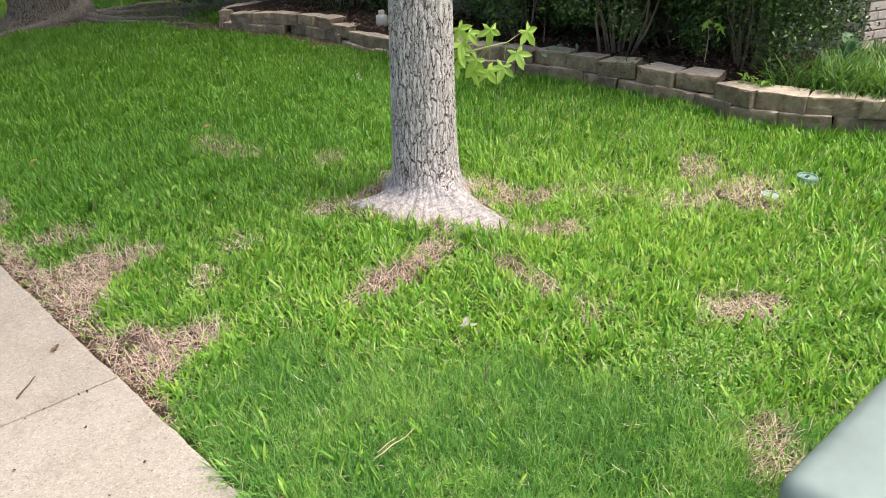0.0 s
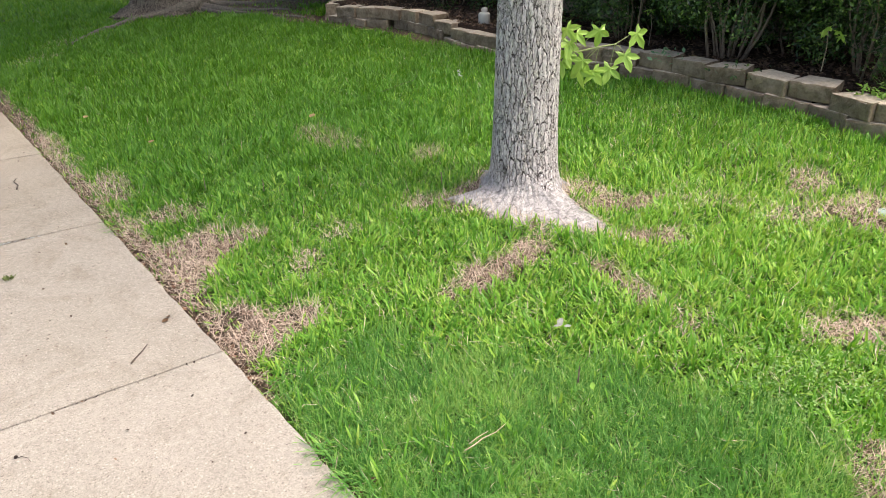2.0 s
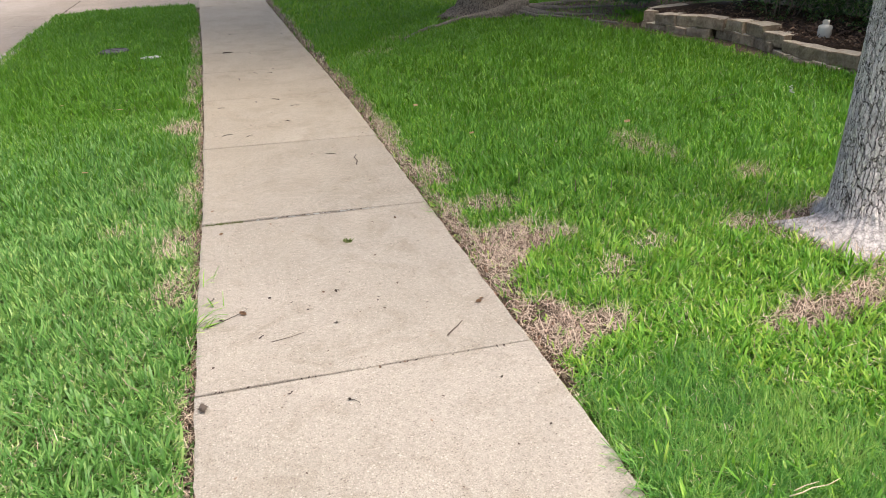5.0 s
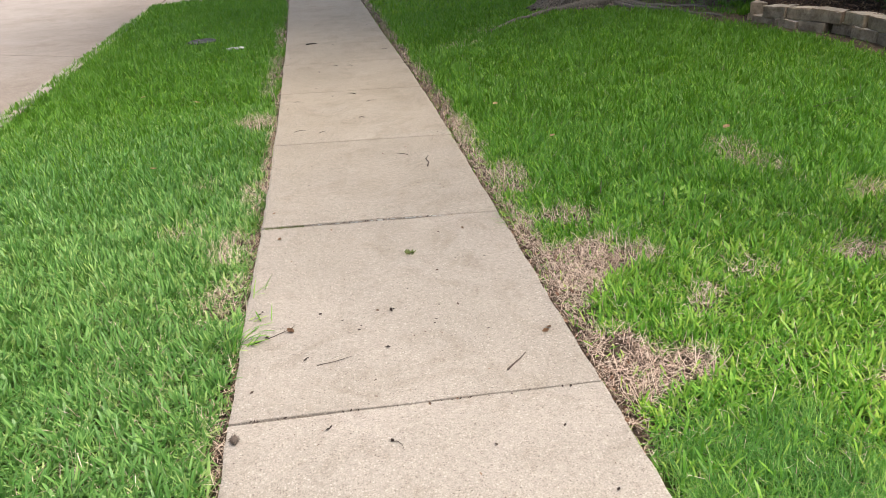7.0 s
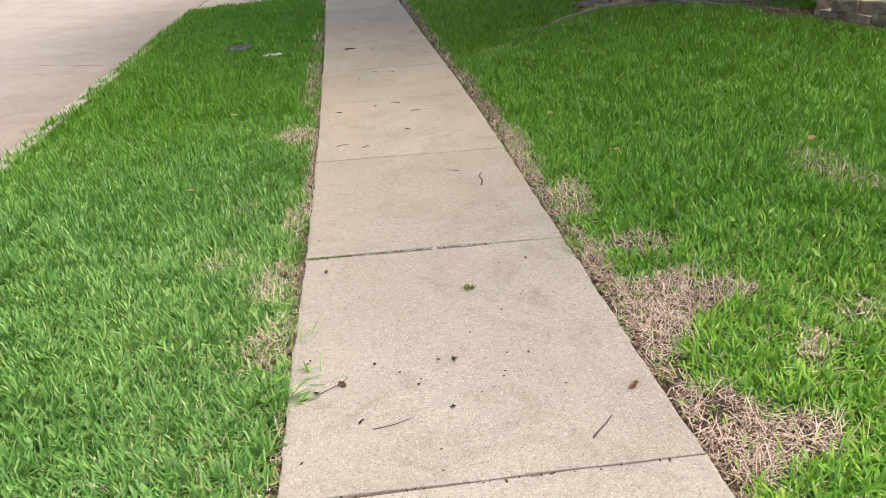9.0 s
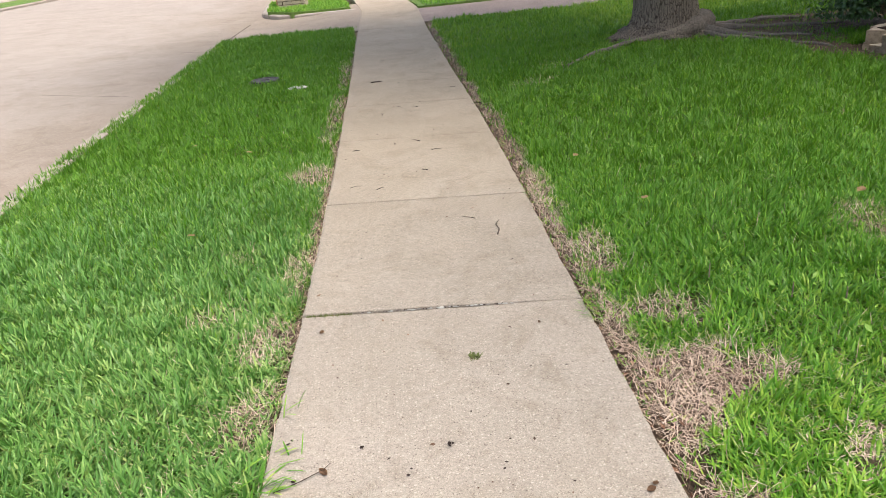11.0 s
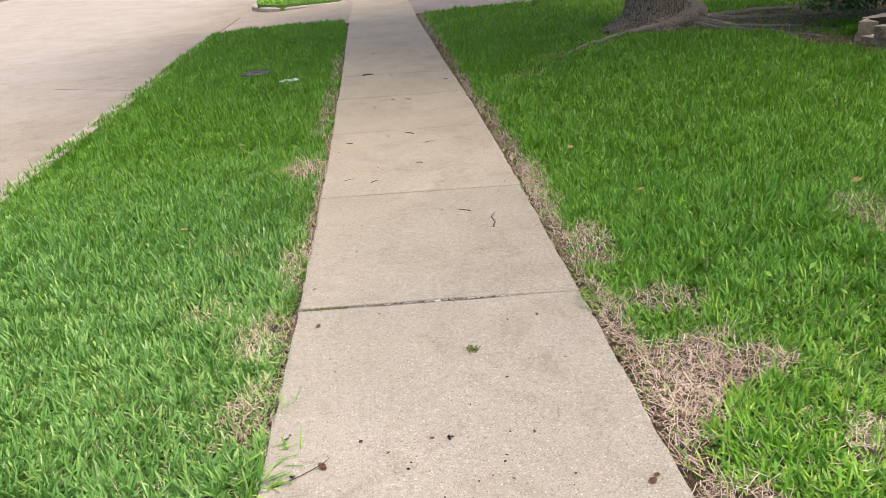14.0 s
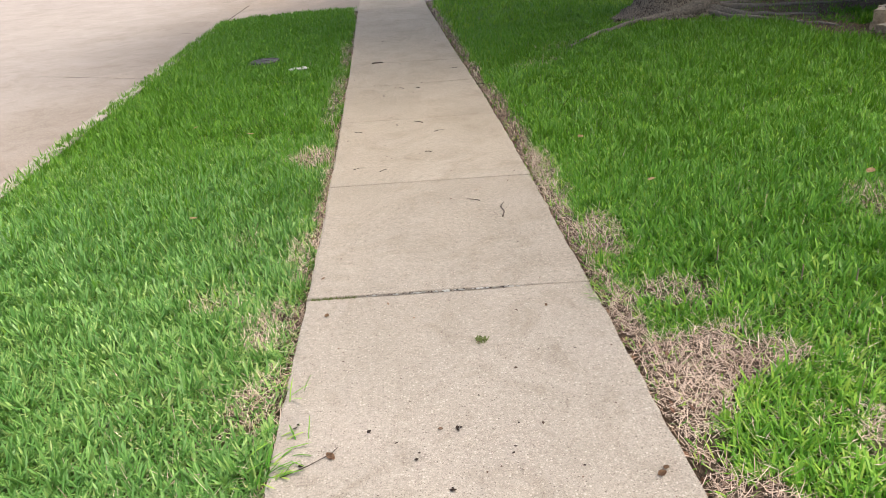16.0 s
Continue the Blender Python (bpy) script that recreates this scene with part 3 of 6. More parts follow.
# ---- ground, road, kerbs, sidewalk, driveway ----
def ground_sheet():
    xs = np.concatenate(([-400, -150, -60, -30, -20, -16, -13.2, -9, -5, -3.63, -3.6, -3.44, -3.42],
                         np.arange(-3.36, -1.25, 0.14), [-1.275, -1.25, -1.225, -1.2, -1.17, -0.2, -0.15, -0.12, -0.08, -0.04, -0.005, 0.02, 0.045], np.arange(0.08, 5.2, 0.12),
                         [5.6, 6.5, 8, 10, 14, 20, 30, 60, 150, 400]))
    ys = np.concatenate(([-400, -150, -60, -25, -12, -7, -4.5], np.arange(-3.2, 9.0, 0.14), np.arange(9.2, 15.4, 0.3),
                         [15.8, 16.5, 17.5, 18.5, 19.5, 21, 23, 26, 30, 40, 60, 150, 400]))
    X, Y = np.meshgrid(xs, ys, indexing="ij")
    Z = lawn_z(X, Y)
    Z[(X <= -3.6)] = -0.30
    Z[(X > edge_l(Y) + 0.01) & (X < edge_r(Y) - 0.01)] = -0.16
    Z[(X > -3.6) & (X < -1.21) & (Y > 11.9) & (Y < 15.3)] = -0.30
    Z[(X >= -0.03) & (Y > 11.9) & (Y < 14.2)] -= 0.10
    Z[(X >= -3.6) & (Y > 15.2)] = -0.22
    nx, ny = len(xs), len(ys)
    idx = np.arange(nx * ny).reshape(nx, ny)
    loops = np.stack([idx[:-1, :-1], idx[1:, :-1], idx[1:, 1:], idx[:-1, 1:]], -1).reshape(-1, 4)
    V = np.stack([X, Y, Z], -1).reshape(-1, 3)
    ob = array_mesh("ground", V, loops.ravel(), np.full(len(loops), 4), M_SOIL, {"cover": (1 - worn(X, Y)).ravel()})
    return structure(ob, "brown soil with straw thatch under the lawns")


ground_sheet()


def slab_sheet(name, left, right, y0, y1, step, top, thick, mat, label, kind=True):
    """A level or sloping paved sheet between two edges given as functions of y; top: height as a function of x and y."""
    ys = np.arange(y0, y1 + step / 2, step)
    V, F = [], []
    for y in ys:
        for k in range(7):
            x = left(y) + (right(y) - left(y)) * k / 6
            V.append((x, y, top(x, y)))
        V.append((right(y), y, top(right(y), y) - thick))
        V.append((left(y), y, top(left(y), y) - thick))
    for i in range(len(ys) - 1):
        a, b = i * 9, i * 9 + 9
        for k in range(9):
            F.append((a + k, a + (k + 1) % 9, b + (k + 1) % 9, b + k))
    F.append(tuple(range(8, -1, -1)))
    F.append(tuple((len(ys) - 1) * 9 + k for k in range(9)))
    ob = finish(name, V, F, mat)
    return structure(ob, label) if kind else ob


def far_kerb_x(y):
    return -14.2 + 0.13 * (np.asarray(y, float) - 24.0)


ROAD_Z = -0.125
road = slab_sheet("road", lambda y: float(far_kerb_x(y)) + 0.02, lambda y: -3.50, -30, 70, 1.0,
                  lambda x, y: ROAD_Z + 0.09 * max(0, min(1, (-3.6 - x) / 4.0)) * 0.6, 0.1, M_ROAD,
                  "pale pinkish concrete residential road with thin joints")


def road_top(x):
    return ROAD_Z + 0.054 * max(0, min(1, (-3.6 - x) / 4.0))


def kerb_run(name, line, label, height=0.125, width=0.16):
    """A kerb with a rounded street edge along points (x, y, top z); the street lies on the left of the line's way."""
    prof = [(0.02, -0.16), (0.0, -0.14), (-0.012, -0.03), (0.004, -0.008), (0.03, 0.0), (width, 0.0), (width, -0.16)]
    V, F = [], []
    pts = [Vector(p) for p in line]
    for i, p in enumerate(pts):
        d = (pts[min(i + 1, len(pts) - 1)] - pts[max(i - 1, 0)])
        d.z = 0
        d.normalize()
        r = Vector((d.y, -d.x, 0))
        V += [tuple(p + r * a + Vector((0, 0, b))) for a, b in prof]
    m = len(prof)
    for i in range(len(pts) - 1):
        for k in range(m):
            F.append((i * m + k, i * m + (k + 1) % m, (i + 1) * m + (k + 1) % m, (i + 1) * m + k))
    F.append(tuple(range(m - 1, -1, -1)))
    F.append(tuple((len(pts) - 1) * m + k for k in range(m)))
    return structure(finish(name, V, F, M_KERB), label)


near = [(-3.60, y, 0.0) for y in np.arange(-12, 11.01, 0.5)]
for k in range(1, 9):
    a = k / 8 * math.pi / 2
    near.append((-3.60 + 0.75 * (1 - math.cos(a)), 11.0 + 0.95 * math.sin(a), -0.005 - 0.02 * k / 8))
near.append((-2.2, 12.08, -0.012))
near.append((-1.3, 12.12, -0.004))
kerb_run("kerb", near, "weathered concrete kerb between verge and road")
kerb_run("kerb", [(-1.42, 15.10, 0.0), (-2.0, 15.16, -0.005), (-2.7, 15.28, -0.01), (-3.1, 15.5, -0.012), (-3.32, 15.85, -0.012)]
         + [(-3.40 + float(walk_shift(y)) * 0.9, y, -0.01) for y in np.arange(16.3, 18.4, 0.5)], "low concrete kerb round the far verge")
kerb_run("kerb", [(float(far_kerb_x(y)), y, 0.02) for y in np.arange(70, -31, -2.0)], "concrete kerb on the far side of the road")

slab_sheet("driveway_apron", lambda y: -3.64, lambda y: -1.23, 11.6, 16.4, 0.2,
           lambda x, y: -0.004 + (ROAD_Z + 0.006) * smooth(-1.3, -3.6, x) * 1.0, 0.2, M_ROAD, "pale concrete driveway apron sloping to the road")
slab_sheet("far_apron", lambda y: -3.9 - 0.1 * (y - 18), lambda y: -1.62 - 0.12 * (y - 18.3), 18.35, 20.2, 0.4,
           lambda x, y: -0.01 + ROAD_Z * smooth(-1.8, -3.9, x), 0.2, M_ROAD, "pale concrete apron of the next driveway")


slab_sheet("driveway", lambda y: -0.20 + float(walk_shift(y)), lambda y: 16.0, 12.06, 14.26, 0.2,
           lambda x, y: 0.0125 * max(x, 0) - 0.012, 0.2, M_DRIVE, "brownish pebble-finish driveway between two lawns")
slab_sheet("parking_pad", lambda y: 4.2 + max(0, 12.0 - y) * 0.9, lambda y: 16.0, 9.9, 12.055, 0.2,
           lambda x, y: 0.0125 * x - 0.010, 0.2, M_DRIVE, "pebble-finish parking pad beside the driveway")
slab_sheet("parking_pad", lambda y: 4.4, lambda y: 16.0, 14.265, 19.0, 0.5,
           lambda x, y: 0.0125 * x - 0.010, 0.2, M_DRIVE, "pebble-finish parking pad beside the driveway")


def turf(name, left, right, y0, y1, step, top, label):
    return slab_sheet(name, left, right, y0, y1, step, top, 0.12, M_TURF, label)


turf("far_verge", lambda y: -3.26 + float(walk_shift(y)) * 0.9 + 0.9 * max(0, 15.9 - y), lambda y: -1.45 + float(walk_shift(y)), 15.28, 18.3, 0.2,
     lambda x, y: 0.035, "mown bright green verge beyond the driveway")
turf("far_verge", lambda y: -3.1 + float(walk_shift(y)) * 0.9, lambda y: -1.5 + float(walk_shift(y)), 20.25, 60, 1.0, lambda x, y: 0.0, "mown green verge along the road")
turf("neighbour_lawn", lambda y: -0.125 + float(walk_shift(y)), lambda y: 4.38, 14.27, 19.0, 0.25, lambda x, y: 0.0125 * max(x, 0) + 0.03, "bright green lawn beyond the driveway")
turf("neighbour_lawn", lambda y: -0.125 + float(walk_shift(y)), lambda y: 40.0, 19.02, 70, 1.0, lambda x, y: 0.0125 * max(x, 0) + 0.03, "bright green lawn beyond the driveway")
turf("lawn_behind", lambda y: 0.03, lambda y: 40.0, -30, -2.66, 1.44, lambda x, y: 0.05 * min(x, 9) + 0.02, "mown lawn behind the cabinet")
turf("verge_behind", lambda y: -3.42, lambda y: -1.26, -30, -1.42, 1.43, lambda x, y: 0.03, "mown verge along the sidewalk")
turf("opposite_lawn", lambda y: -80.0, lambda y: float(far_kerb_x(y)) - 0.17, -30, 70, 2.0, lambda x, y: 0.03, "mown green lawn across the road")

slab_sheet("far_sidewalk", lambda y: float(far_kerb_x(y)) - 3.4, lambda y: float(far_kerb_x(y)) - 2.0, -30, 70, 2.0, lambda x, y: 0.05, 0.1, M_ROAD, "pale sidewalk across the road")

# thin dark joints in the road
def road_joint(path, width=0.016):
    V, F = [], []
    rs = random.Random(4)
    for i, (x, y) in enumerate(path):
        x2, y2 = path[min(i + 1, len(path) - 1)]
        x1, y1 = path[max(i - 1, 0)]
        d = math.hypot(x2 - x1, y2 - y1)
        nx, ny = -(y2 - y1) / d, (x2 - x1) / d
        w = width * rs.uniform(0.5, 1.4)
        for s in (-1, 1):
            V.append((x + nx * s * w / 2, y + ny * s * w / 2, road_top(x) + 0.004))
    for i in range(len(path) - 1):
        F.append((2 * i, 2 * i + 1, 2 * i + 3, 2 * i + 2))
    ob = finish("road_joint", V, F, M_JOINT, road)
    return ob


rj = random.Random(9)
road_joint([(-3.66 - 0.07 * k, 7.98 + 0.033 * k + rj.uniform(-0.01, 0.01)) for k in range(25)], 0.012)
road_joint([(-3.72 + 0.002 * k + rj.uniform(-0.008, 0.008), 11.2 + 0.1 * k) for k in range(40)], 0.03)
road_joint([(-3.66 - 0.07 * k, 11.55 + 0.02 * k + rj.uniform(-0.01, 0.01)) for k in range(9)])
road_joint([(-8.3 + rj.uniform(-0.006, 0.006), 2.0 + 0.3 * k) for k in range(90)], 0.005)
road_joint([(-3.7 - 0.1 * k, 17.5 + 0.05 * k) for k in range(60)], 0.016)

# sidewalk slabs with recessed joints
sidewalk = structure(new("sidewalk"), "tan concrete sidewalk with dark specks and litter")
JOINTS = [(-13.6, -13.6), (-12.1, -12.1), (-10.6, -10.6), (-9.1, -9.1), (-7.6, -7.6), (-6.1, -6.1), (-4.6, -4.6), (-3.05, -3.05), (-1.52, -1.50), (0.066, 0.012), (1.665, 1.56), (3.11, 2.98), (4.60, 4.45), (5.85, 5.72), (6.99, 6.76), (8.6, 8.42), (10.1, 9.95), (11.62, 11.38)]
JOINTS += [(13.1, 13.0), (14.6, 14.5), (16.1, 16.0), (17.6, 17.5), (19.1, 19.0), (20.6, 20.5), (22.1, 22.0), (23.6, 23.5), (25.1, 25.0), (26.6, 26.5)]
GAP = {9: 0.009, 10: 0.012, 11: 0.007, 12: 0.006, 13: 0.006, 14: 0.008, 15: 0.003, 16: 0.003, 17: 0.012}
LIFT = [0] * 6 + [0, 0, 0, 0.0, 0.010, 0.004, 0.0, 0.0, 0.0, 0.0, 0.0, 0.0]


def slab(i):
    (l0, r0), (l1, r1) = JOINTS[i], JOINTS[i + 1]
    g0, g1 = GAP.get(i, 0.006) / 2, GAP.get(i + 1, 0.006) / 2
    n_, m_ = 10, 44 if 5 < i < 15 else 12
    V, F = [], []
    rs = np.random.RandomState(94 + i)
    lift = LIFT[i] if i < len(LIFT) else 0.0
    for a in range(n_ + 1):
        for b in range(m_ + 1):
            u, v = a / n_, b / m_
            tight = 1 - 0.9 * float(smooth(0.5, 0.8, u))
            ya, yb = l0 + (r0 - l0) * u + g0 * (tight if i == 10 else 1), l1 + (r1 - l1) * u - g1 * (tight if i == 9 else 1)
            y = ya + (yb - ya) * v
            x = float(edge_l(y) + (edge_r(y) - edge_l(y)) * u + walk_shift(y))
            z = lift * (1 - v) * (0.4 + 0.6 * math.sin(math.pi * min(1, u * 1.2)))
            rim = min(u * 1.22, (1 - u) * 1.22, v * (yb - ya), (1 - v) * (yb - ya))
            z -= 0.003 * max(0, 1 - rim / 0.012)
            if a in (0, n_):
                x += 0.009 * (lattice(y, i, 0.05, 40 + a) - 0.5) + 0.006 * (lattice(y, i, 0.5, 50 + a) - 0.5)
            if b in (0, m_):
                y += 0.010 * (lattice(x, i, 0.09, 60 + b) - 0.5)
            V.append((x, y, z))
    # squeeze the outer rows to make a narrow rounded arris
    P = np.array(V).reshape(n_ + 1, m_ + 1, 3)
    P[1, :, :2] = P[0, :, :2] * 0.9 + P[1, :, :2] * 0.1
    P[-2, :, :2] = P[-1, :, :2] * 0.9 + P[-2, :, :2] * 0.1
    P[:, 1, :2] = P[:, 0, :2] * 0.92 + P[:, 1, :2] * 0.08
    P[:, -2, :2] = P[:, -1, :2] * 0.92 + P[:, -2, :2] * 0.08
    P[1:-1, 1:-1, 2] = np.maximum(P[1:-1, 1:-1, 2], 0.0)
    V = [tuple(p) for p in P.reshape(-1, 3)]
    ix = lambda a, b: a * (m_ + 1) + b
    for a in range(n_):
        for b in range(m_):
            F.append((ix(a, b), ix(a + 1, b), ix(a + 1, b + 1), ix(a, b + 1)))
    border = [ix(a, 0) for a in range(n_ + 1)] + [ix(n_, b) for b in range(1, m_ + 1)] + [ix(a, m_) for a in range(n_ - 1, -1, -1)] + [ix(0, b) for b in range(m_ - 1, 0, -1)]
    low = len(V)
    V += [(V[k][0], V[k][1], -0.11) for k in border]
    for k in range(len(border)):
        F.append((border[(k + 1) % len(border)], border[k], low + k, low + (k + 1) % len(border)))
    finish("slab", V, F, M_WALK, sidewalk)


for i in range(len(JOINTS) - 1):
    slab(i)
finish("joint_bed", [(-1.19, -4.5, -0.013), (-0.14, -4.5, -0.013), (-0.14, 14.4, -0.013), (-1.19, 14.4, -0.013),
                     (-1.19, -4.5, -0.10), (-0.14, -4.5, -0.10), (-0.14, 14.4, -0.10), (-1.19, 14.4, -0.10)],
       [(0, 1, 2, 3), (7, 6, 5, 4), (0, 4, 5, 1), (1, 5, 6, 2), (2, 6, 7, 3), (3, 7, 4, 0)], M_JOINT, sidewalk, "dark grit in the joints")


# ---- trees ----
def trunk_mesh(name, cx, cy, z0, radius, flare, roots, top, mat, rings_dense, dense_to, sides, parent, seed):
    """A stem with a flared foot; roots: (direction in degrees, reach, width in degrees, height)."""
    zs = np.concatenate((np.linspace(-0.10, dense_to, rings_dense), np.linspace(dense_to, top, 14)[1:]))
    th = np.arange(sides) * 2 * np.pi / sides
    T, Z = np.meshgrid(th, zs)
    taper = 1 - 0.42 * np.clip(Z / top, 0, 1)
    R = radius * taper + flare * np.exp(-np.maximum(Z, 0) / 0.035) + radius * 0.14 * np.exp(-np.maximum(Z, 0) / 0.16)
    for ang, reach, wide, high in roots:
        d = (np.degrees(T) - ang + 180) % 360 - 180
        R += reach * np.exp(-(d / wide) ** 2) * np.exp(-np.maximum(Z, 0) / high)
    R += radius * 0.06 * (lattice(T / np.pi * 3 % 6, Z, 0.7, seed) - 0.5)
    R += 0.075 * np.exp(-np.maximum(Z, 0) / 0.04) * ((lattice(T * 2.2, Z, 0.16, seed + 1) - 0.5) + 0.6 * (lattice(T * 2.2, Z, 0.06, seed + 2) - 0.5)) * np.minimum(1, np.minimum(T, 2 * np.pi - T) * 2)
    knots = (lattice(T * 3.1, Z * 2.5, 0.11, seed + 3) - 0.5) + 0.7 * (lattice(T * 3.1, Z * 2.5, 0.045, seed + 4) - 0.5)
    R += 0.45 * (R - radius * taper) * knots * np.minimum(1, np.minimum(T, 2 * np.pi - T) * 2)
    X, Y = R * np.cos(T), R * np.sin(T)
    V = np.stack([X, Y, Z], -1).reshape(-1, 3)
    n_, m_ = len(zs), sides
    idx = np.arange(n_ * m_).reshape(n_, m_)
    nxt = np.roll(idx, -1, 1)
    Q = np.stack([idx[:-1], nxt[:-1], nxt[1:], idx[1:]], -1).reshape(-1, 4)
    ob = array_mesh(name, V, Q.ravel(), np.full(len(Q), 4), mat)
    ob.parent = parent
    return ob


def crown(tree, height, low, spread, leaves, limbs, seed, bark, size=0.11, loose=0.55):
    rs = np.random.RandomState(seed)
    tips = []
    for k in range(limbs):
        a = k * 2.4 + rs.uniform(-0.3, 0.3)
        z0 = low + (height - low) * 0.55 * k / limbs
        reach = spread * rs.uniform(0.65, 1.0)
        pts, rad = [], []
        for s in np.linspace(0, 1, 6):
            pts.append((math.cos(a) * reach * s, math.sin(a) * reach * s + 0.15 * math.sin(3 * s + k), z0 + (height - z0) * 0.55 * s ** 0.8))
            rad.append(0.06 * (1 - s) + 0.012)
        part("limb", tube(pts, rad, 7), bark, tree, shade=True)
        tips += [pts[j] for j in (2, 3, 4, 5)]
    tips = np.array(tips + [(0, 0, height * 0.8), (0.2, -0.1, height * 0.92)])
    pick = tips[rs.randint(0, len(tips), leaves)]
    P = pick + rs.normal(0, 1, (leaves, 3)) * np.array([loose, loose, loose * 0.7])
    leaf_cloud("crown", P, size, M_CROWN, seed, tree, slim=0.8)


TREE = Vector((1.93, 0.35, 0.075))
tree = tagged(new("sweetgum_tree"), "young sweetgum with furrowed grey bark and whitish flared foot", "tree")
tree.location = TREE
stem = trunk_mesh("trunk", 0, 0, 0, 0.172, 0.022, FOOT,
           4.6, M_BARK, 170, 1.5, 240, tree, 31)
stem.location.z = 0.004
crown(tree, 6.5, 2.8, 1.9, 2000, 9, 77, M_TWIG)


def star_leaf(size, droop):
    """A five-pointed leaf lying in x and y, its stalk at the origin, its tip towards +x."""
    bm = bmesh.new()
    outline = []
    for k, (ang, r) in enumerate(((-128, 0.62), (-95, 0.36), (-66, 0.92), (-34, 0.42), (0, 1.08), (34, 0.42), (66, 0.92), (95, 0.36), (128, 0.62), (180, 0.10))):
        a = radians(ang)
        if r > 0.5:
            for off, q in ((-11, 0.68), (0, 1.0), (11, 0.68)):
                outline.append((a + radians(off) * (1.4 if q < 1 else 1), r * q))
        else:
            outline.append((a, r))
    c = bm.verts.new((0.0, 0, 0.0))
    ring = []
    for a, r in outline:
        x, y = math.cos(a) * r * size, math.sin(a) * r * size
        ring.append(bm.verts.new((x, y, -droop * (r * r) * size + 0.06 * size * math.sin(5 * a))))
    for p, q in zip(ring, ring[1:] + ring[:1]):
        bm.faces.new((c, p, q))
    return bm


def sprout():
    pts = [(0.10, -0.04, 0.70), (0.144, -0.068, 0.709), (0.208, -0.135, 0.731), (0.285, -0.221, 0.759), (0.335, -0.28, 0.775), (0.371, -0.323, 0.814)]
    sp = part("sprout", tube(pts, [0.006, 0.0055, 0.005, 0.0045, 0.0035, 0.002], 6), plain("green_shoot_bark", (0.42, 0.46, 0.20), 0.7, 0.3), tree, "thin green shoot")
    rs = random.Random(3)
    spots = [(0.173, -0.098, 0.811, 2), (0.208, -0.135, 0.788, 2), (0.182, -0.108, 0.74, 1), (0.168, -0.093, 0.697, 2), (0.161, -0.086, 0.64, 1), (0.233, -0.163, 0.653, 3),
             (0.272, -0.207, 0.60, 3), (0.324, -0.267, 0.617, 4), (0.281, -0.216, 0.804, 2), (0.398, -0.357, 0.795, 5), (0.369, -0.322, 0.687, 4), (0.223, -0.152, 0.60, 3)]
    meshes = []
    for x, y, z, k in spots:
        bm = star_leaf(rs.uniform(0.072, 0.095), rs.uniform(0.1, 0.4))
        # leaves hang with their faces towards the open lawn
        face = Matrix.Rotation(radians(-135 + rs.uniform(-40, 40)), 4, "Z") @ Matrix.Rotation(radians(rs.uniform(35, 75)), 4, "Y") @ Matrix.Rotation(radians(rs.uniform(-45, 45)), 4, "Z")
        swing = Matrix.Rotation(radians(rs.uniform(-35, 35)), 4, (0.7, 0.7, 0))
        bm.transform(Matrix.Translation((x, y, z + 0.035)) @ swing @ face)
        a = Vector(pts[min(k, 5)])
        lf = part("leaf", bm, M_STAR, sp)
        part("stalk", tube([a, (a + Vector((x, y, z + 0.035))) / 2 + Vector((0, 0, 0.012)), (x, y, z + 0.035)], [0.0016, 0.0013, 0.0012], 4), plain("leaf_stalk", (0.40, 0.45, 0.16), 0.6, 0.3), sp)


sprout()

OLD = Vector((2.60, 7.78, 0.115))
old_tree = tagged(new("old_tree"), "stout tree with dark brown bark and surface roots in bare soil", "tree")
old_tree.location = OLD
trunk_mesh("trunk", 0, 0, 0, 0.375, 0.06, [(190, 0.22, 20, 0.09), (250, 0.10, 20, 0.10), (318, 0.34, 17, 0.11), (350, 0.25, 14, 0.07), (60, 0.2, 20, 0.08), (120, 0.2, 20, 0.08)],
           5.2, M_BARK_OLD, 110, 1.6, 180, old_tree, 37)
crown(old_tree, 9.0, 3.4, 4.9, 30000, 16, 78, M_BARK_OLD, 0.15, 1.0)


def surface_root(points, radii, proud=0.25):
    r = random.Random(len(points))
    pts = []
    rad = []
    for i in range(len(points) - 1):
        for s in np.linspace(0, 1, 6, endpoint=False):
            x = points[i][0] * (1 - s) + points[i + 1][0] * s + r.uniform(-0.012, 0.012)
            y = points[i][1] * (1 - s) + points[i + 1][1] * s + r.uniform(-0.012, 0.012)
            q = radii[i] * (1 - s) + radii[i + 1] * s
            pts.append((x - OLD.x, y - OLD.y, float(lawn_z(x, y)) - OLD.z + q * proud + r.uniform(-0.004, 0.004)))
            rad.append(q * r.uniform(0.85, 1.12))
    part("surface_root", tube(pts, rad, 9), M_ROOT, old_tree, "greyish exposed root", shade=True)


M_ROOT = plain("root_bark", (0.15, 0.132, 0.110), 0.92, 0.15, 0.45, 45, 0.012)
surface_root([(3.0, 7.56), (2.80, 7.40), (2.52, 7.34), (2.25, 7.32), (1.88, 7.22), (1.50, 7.0), (1.25, 6.75), (1.05, 6.56)], [0.15, 0.105, 0.06, 0.042, 0.036, 0.03, 0.023, 0.014], 0.65)
surface_root([(2.95, 7.45), (3.15, 6.95), (3.40, 6.60), (3.75, 6.35)], [0.08, 0.036, 0.026, 0.016])
surface_root([(3.05, 7.6), (3.5, 7.25), (3.95, 6.95), (4.3, 6.75)], [0.06, 0.030, 0.022, 0.016])
surface_root([(2.90, 7.4), (3.0, 6.95), (3.25, 6.45), (3.5, 6.0), (3.55, 5.7)], [0.05, 0.028, 0.022, 0.018, 0.014])
surface_root([(3.0, 7.7), (3.6, 7.6), (4.2, 7.4)], [0.06, 0.036, 0.024])


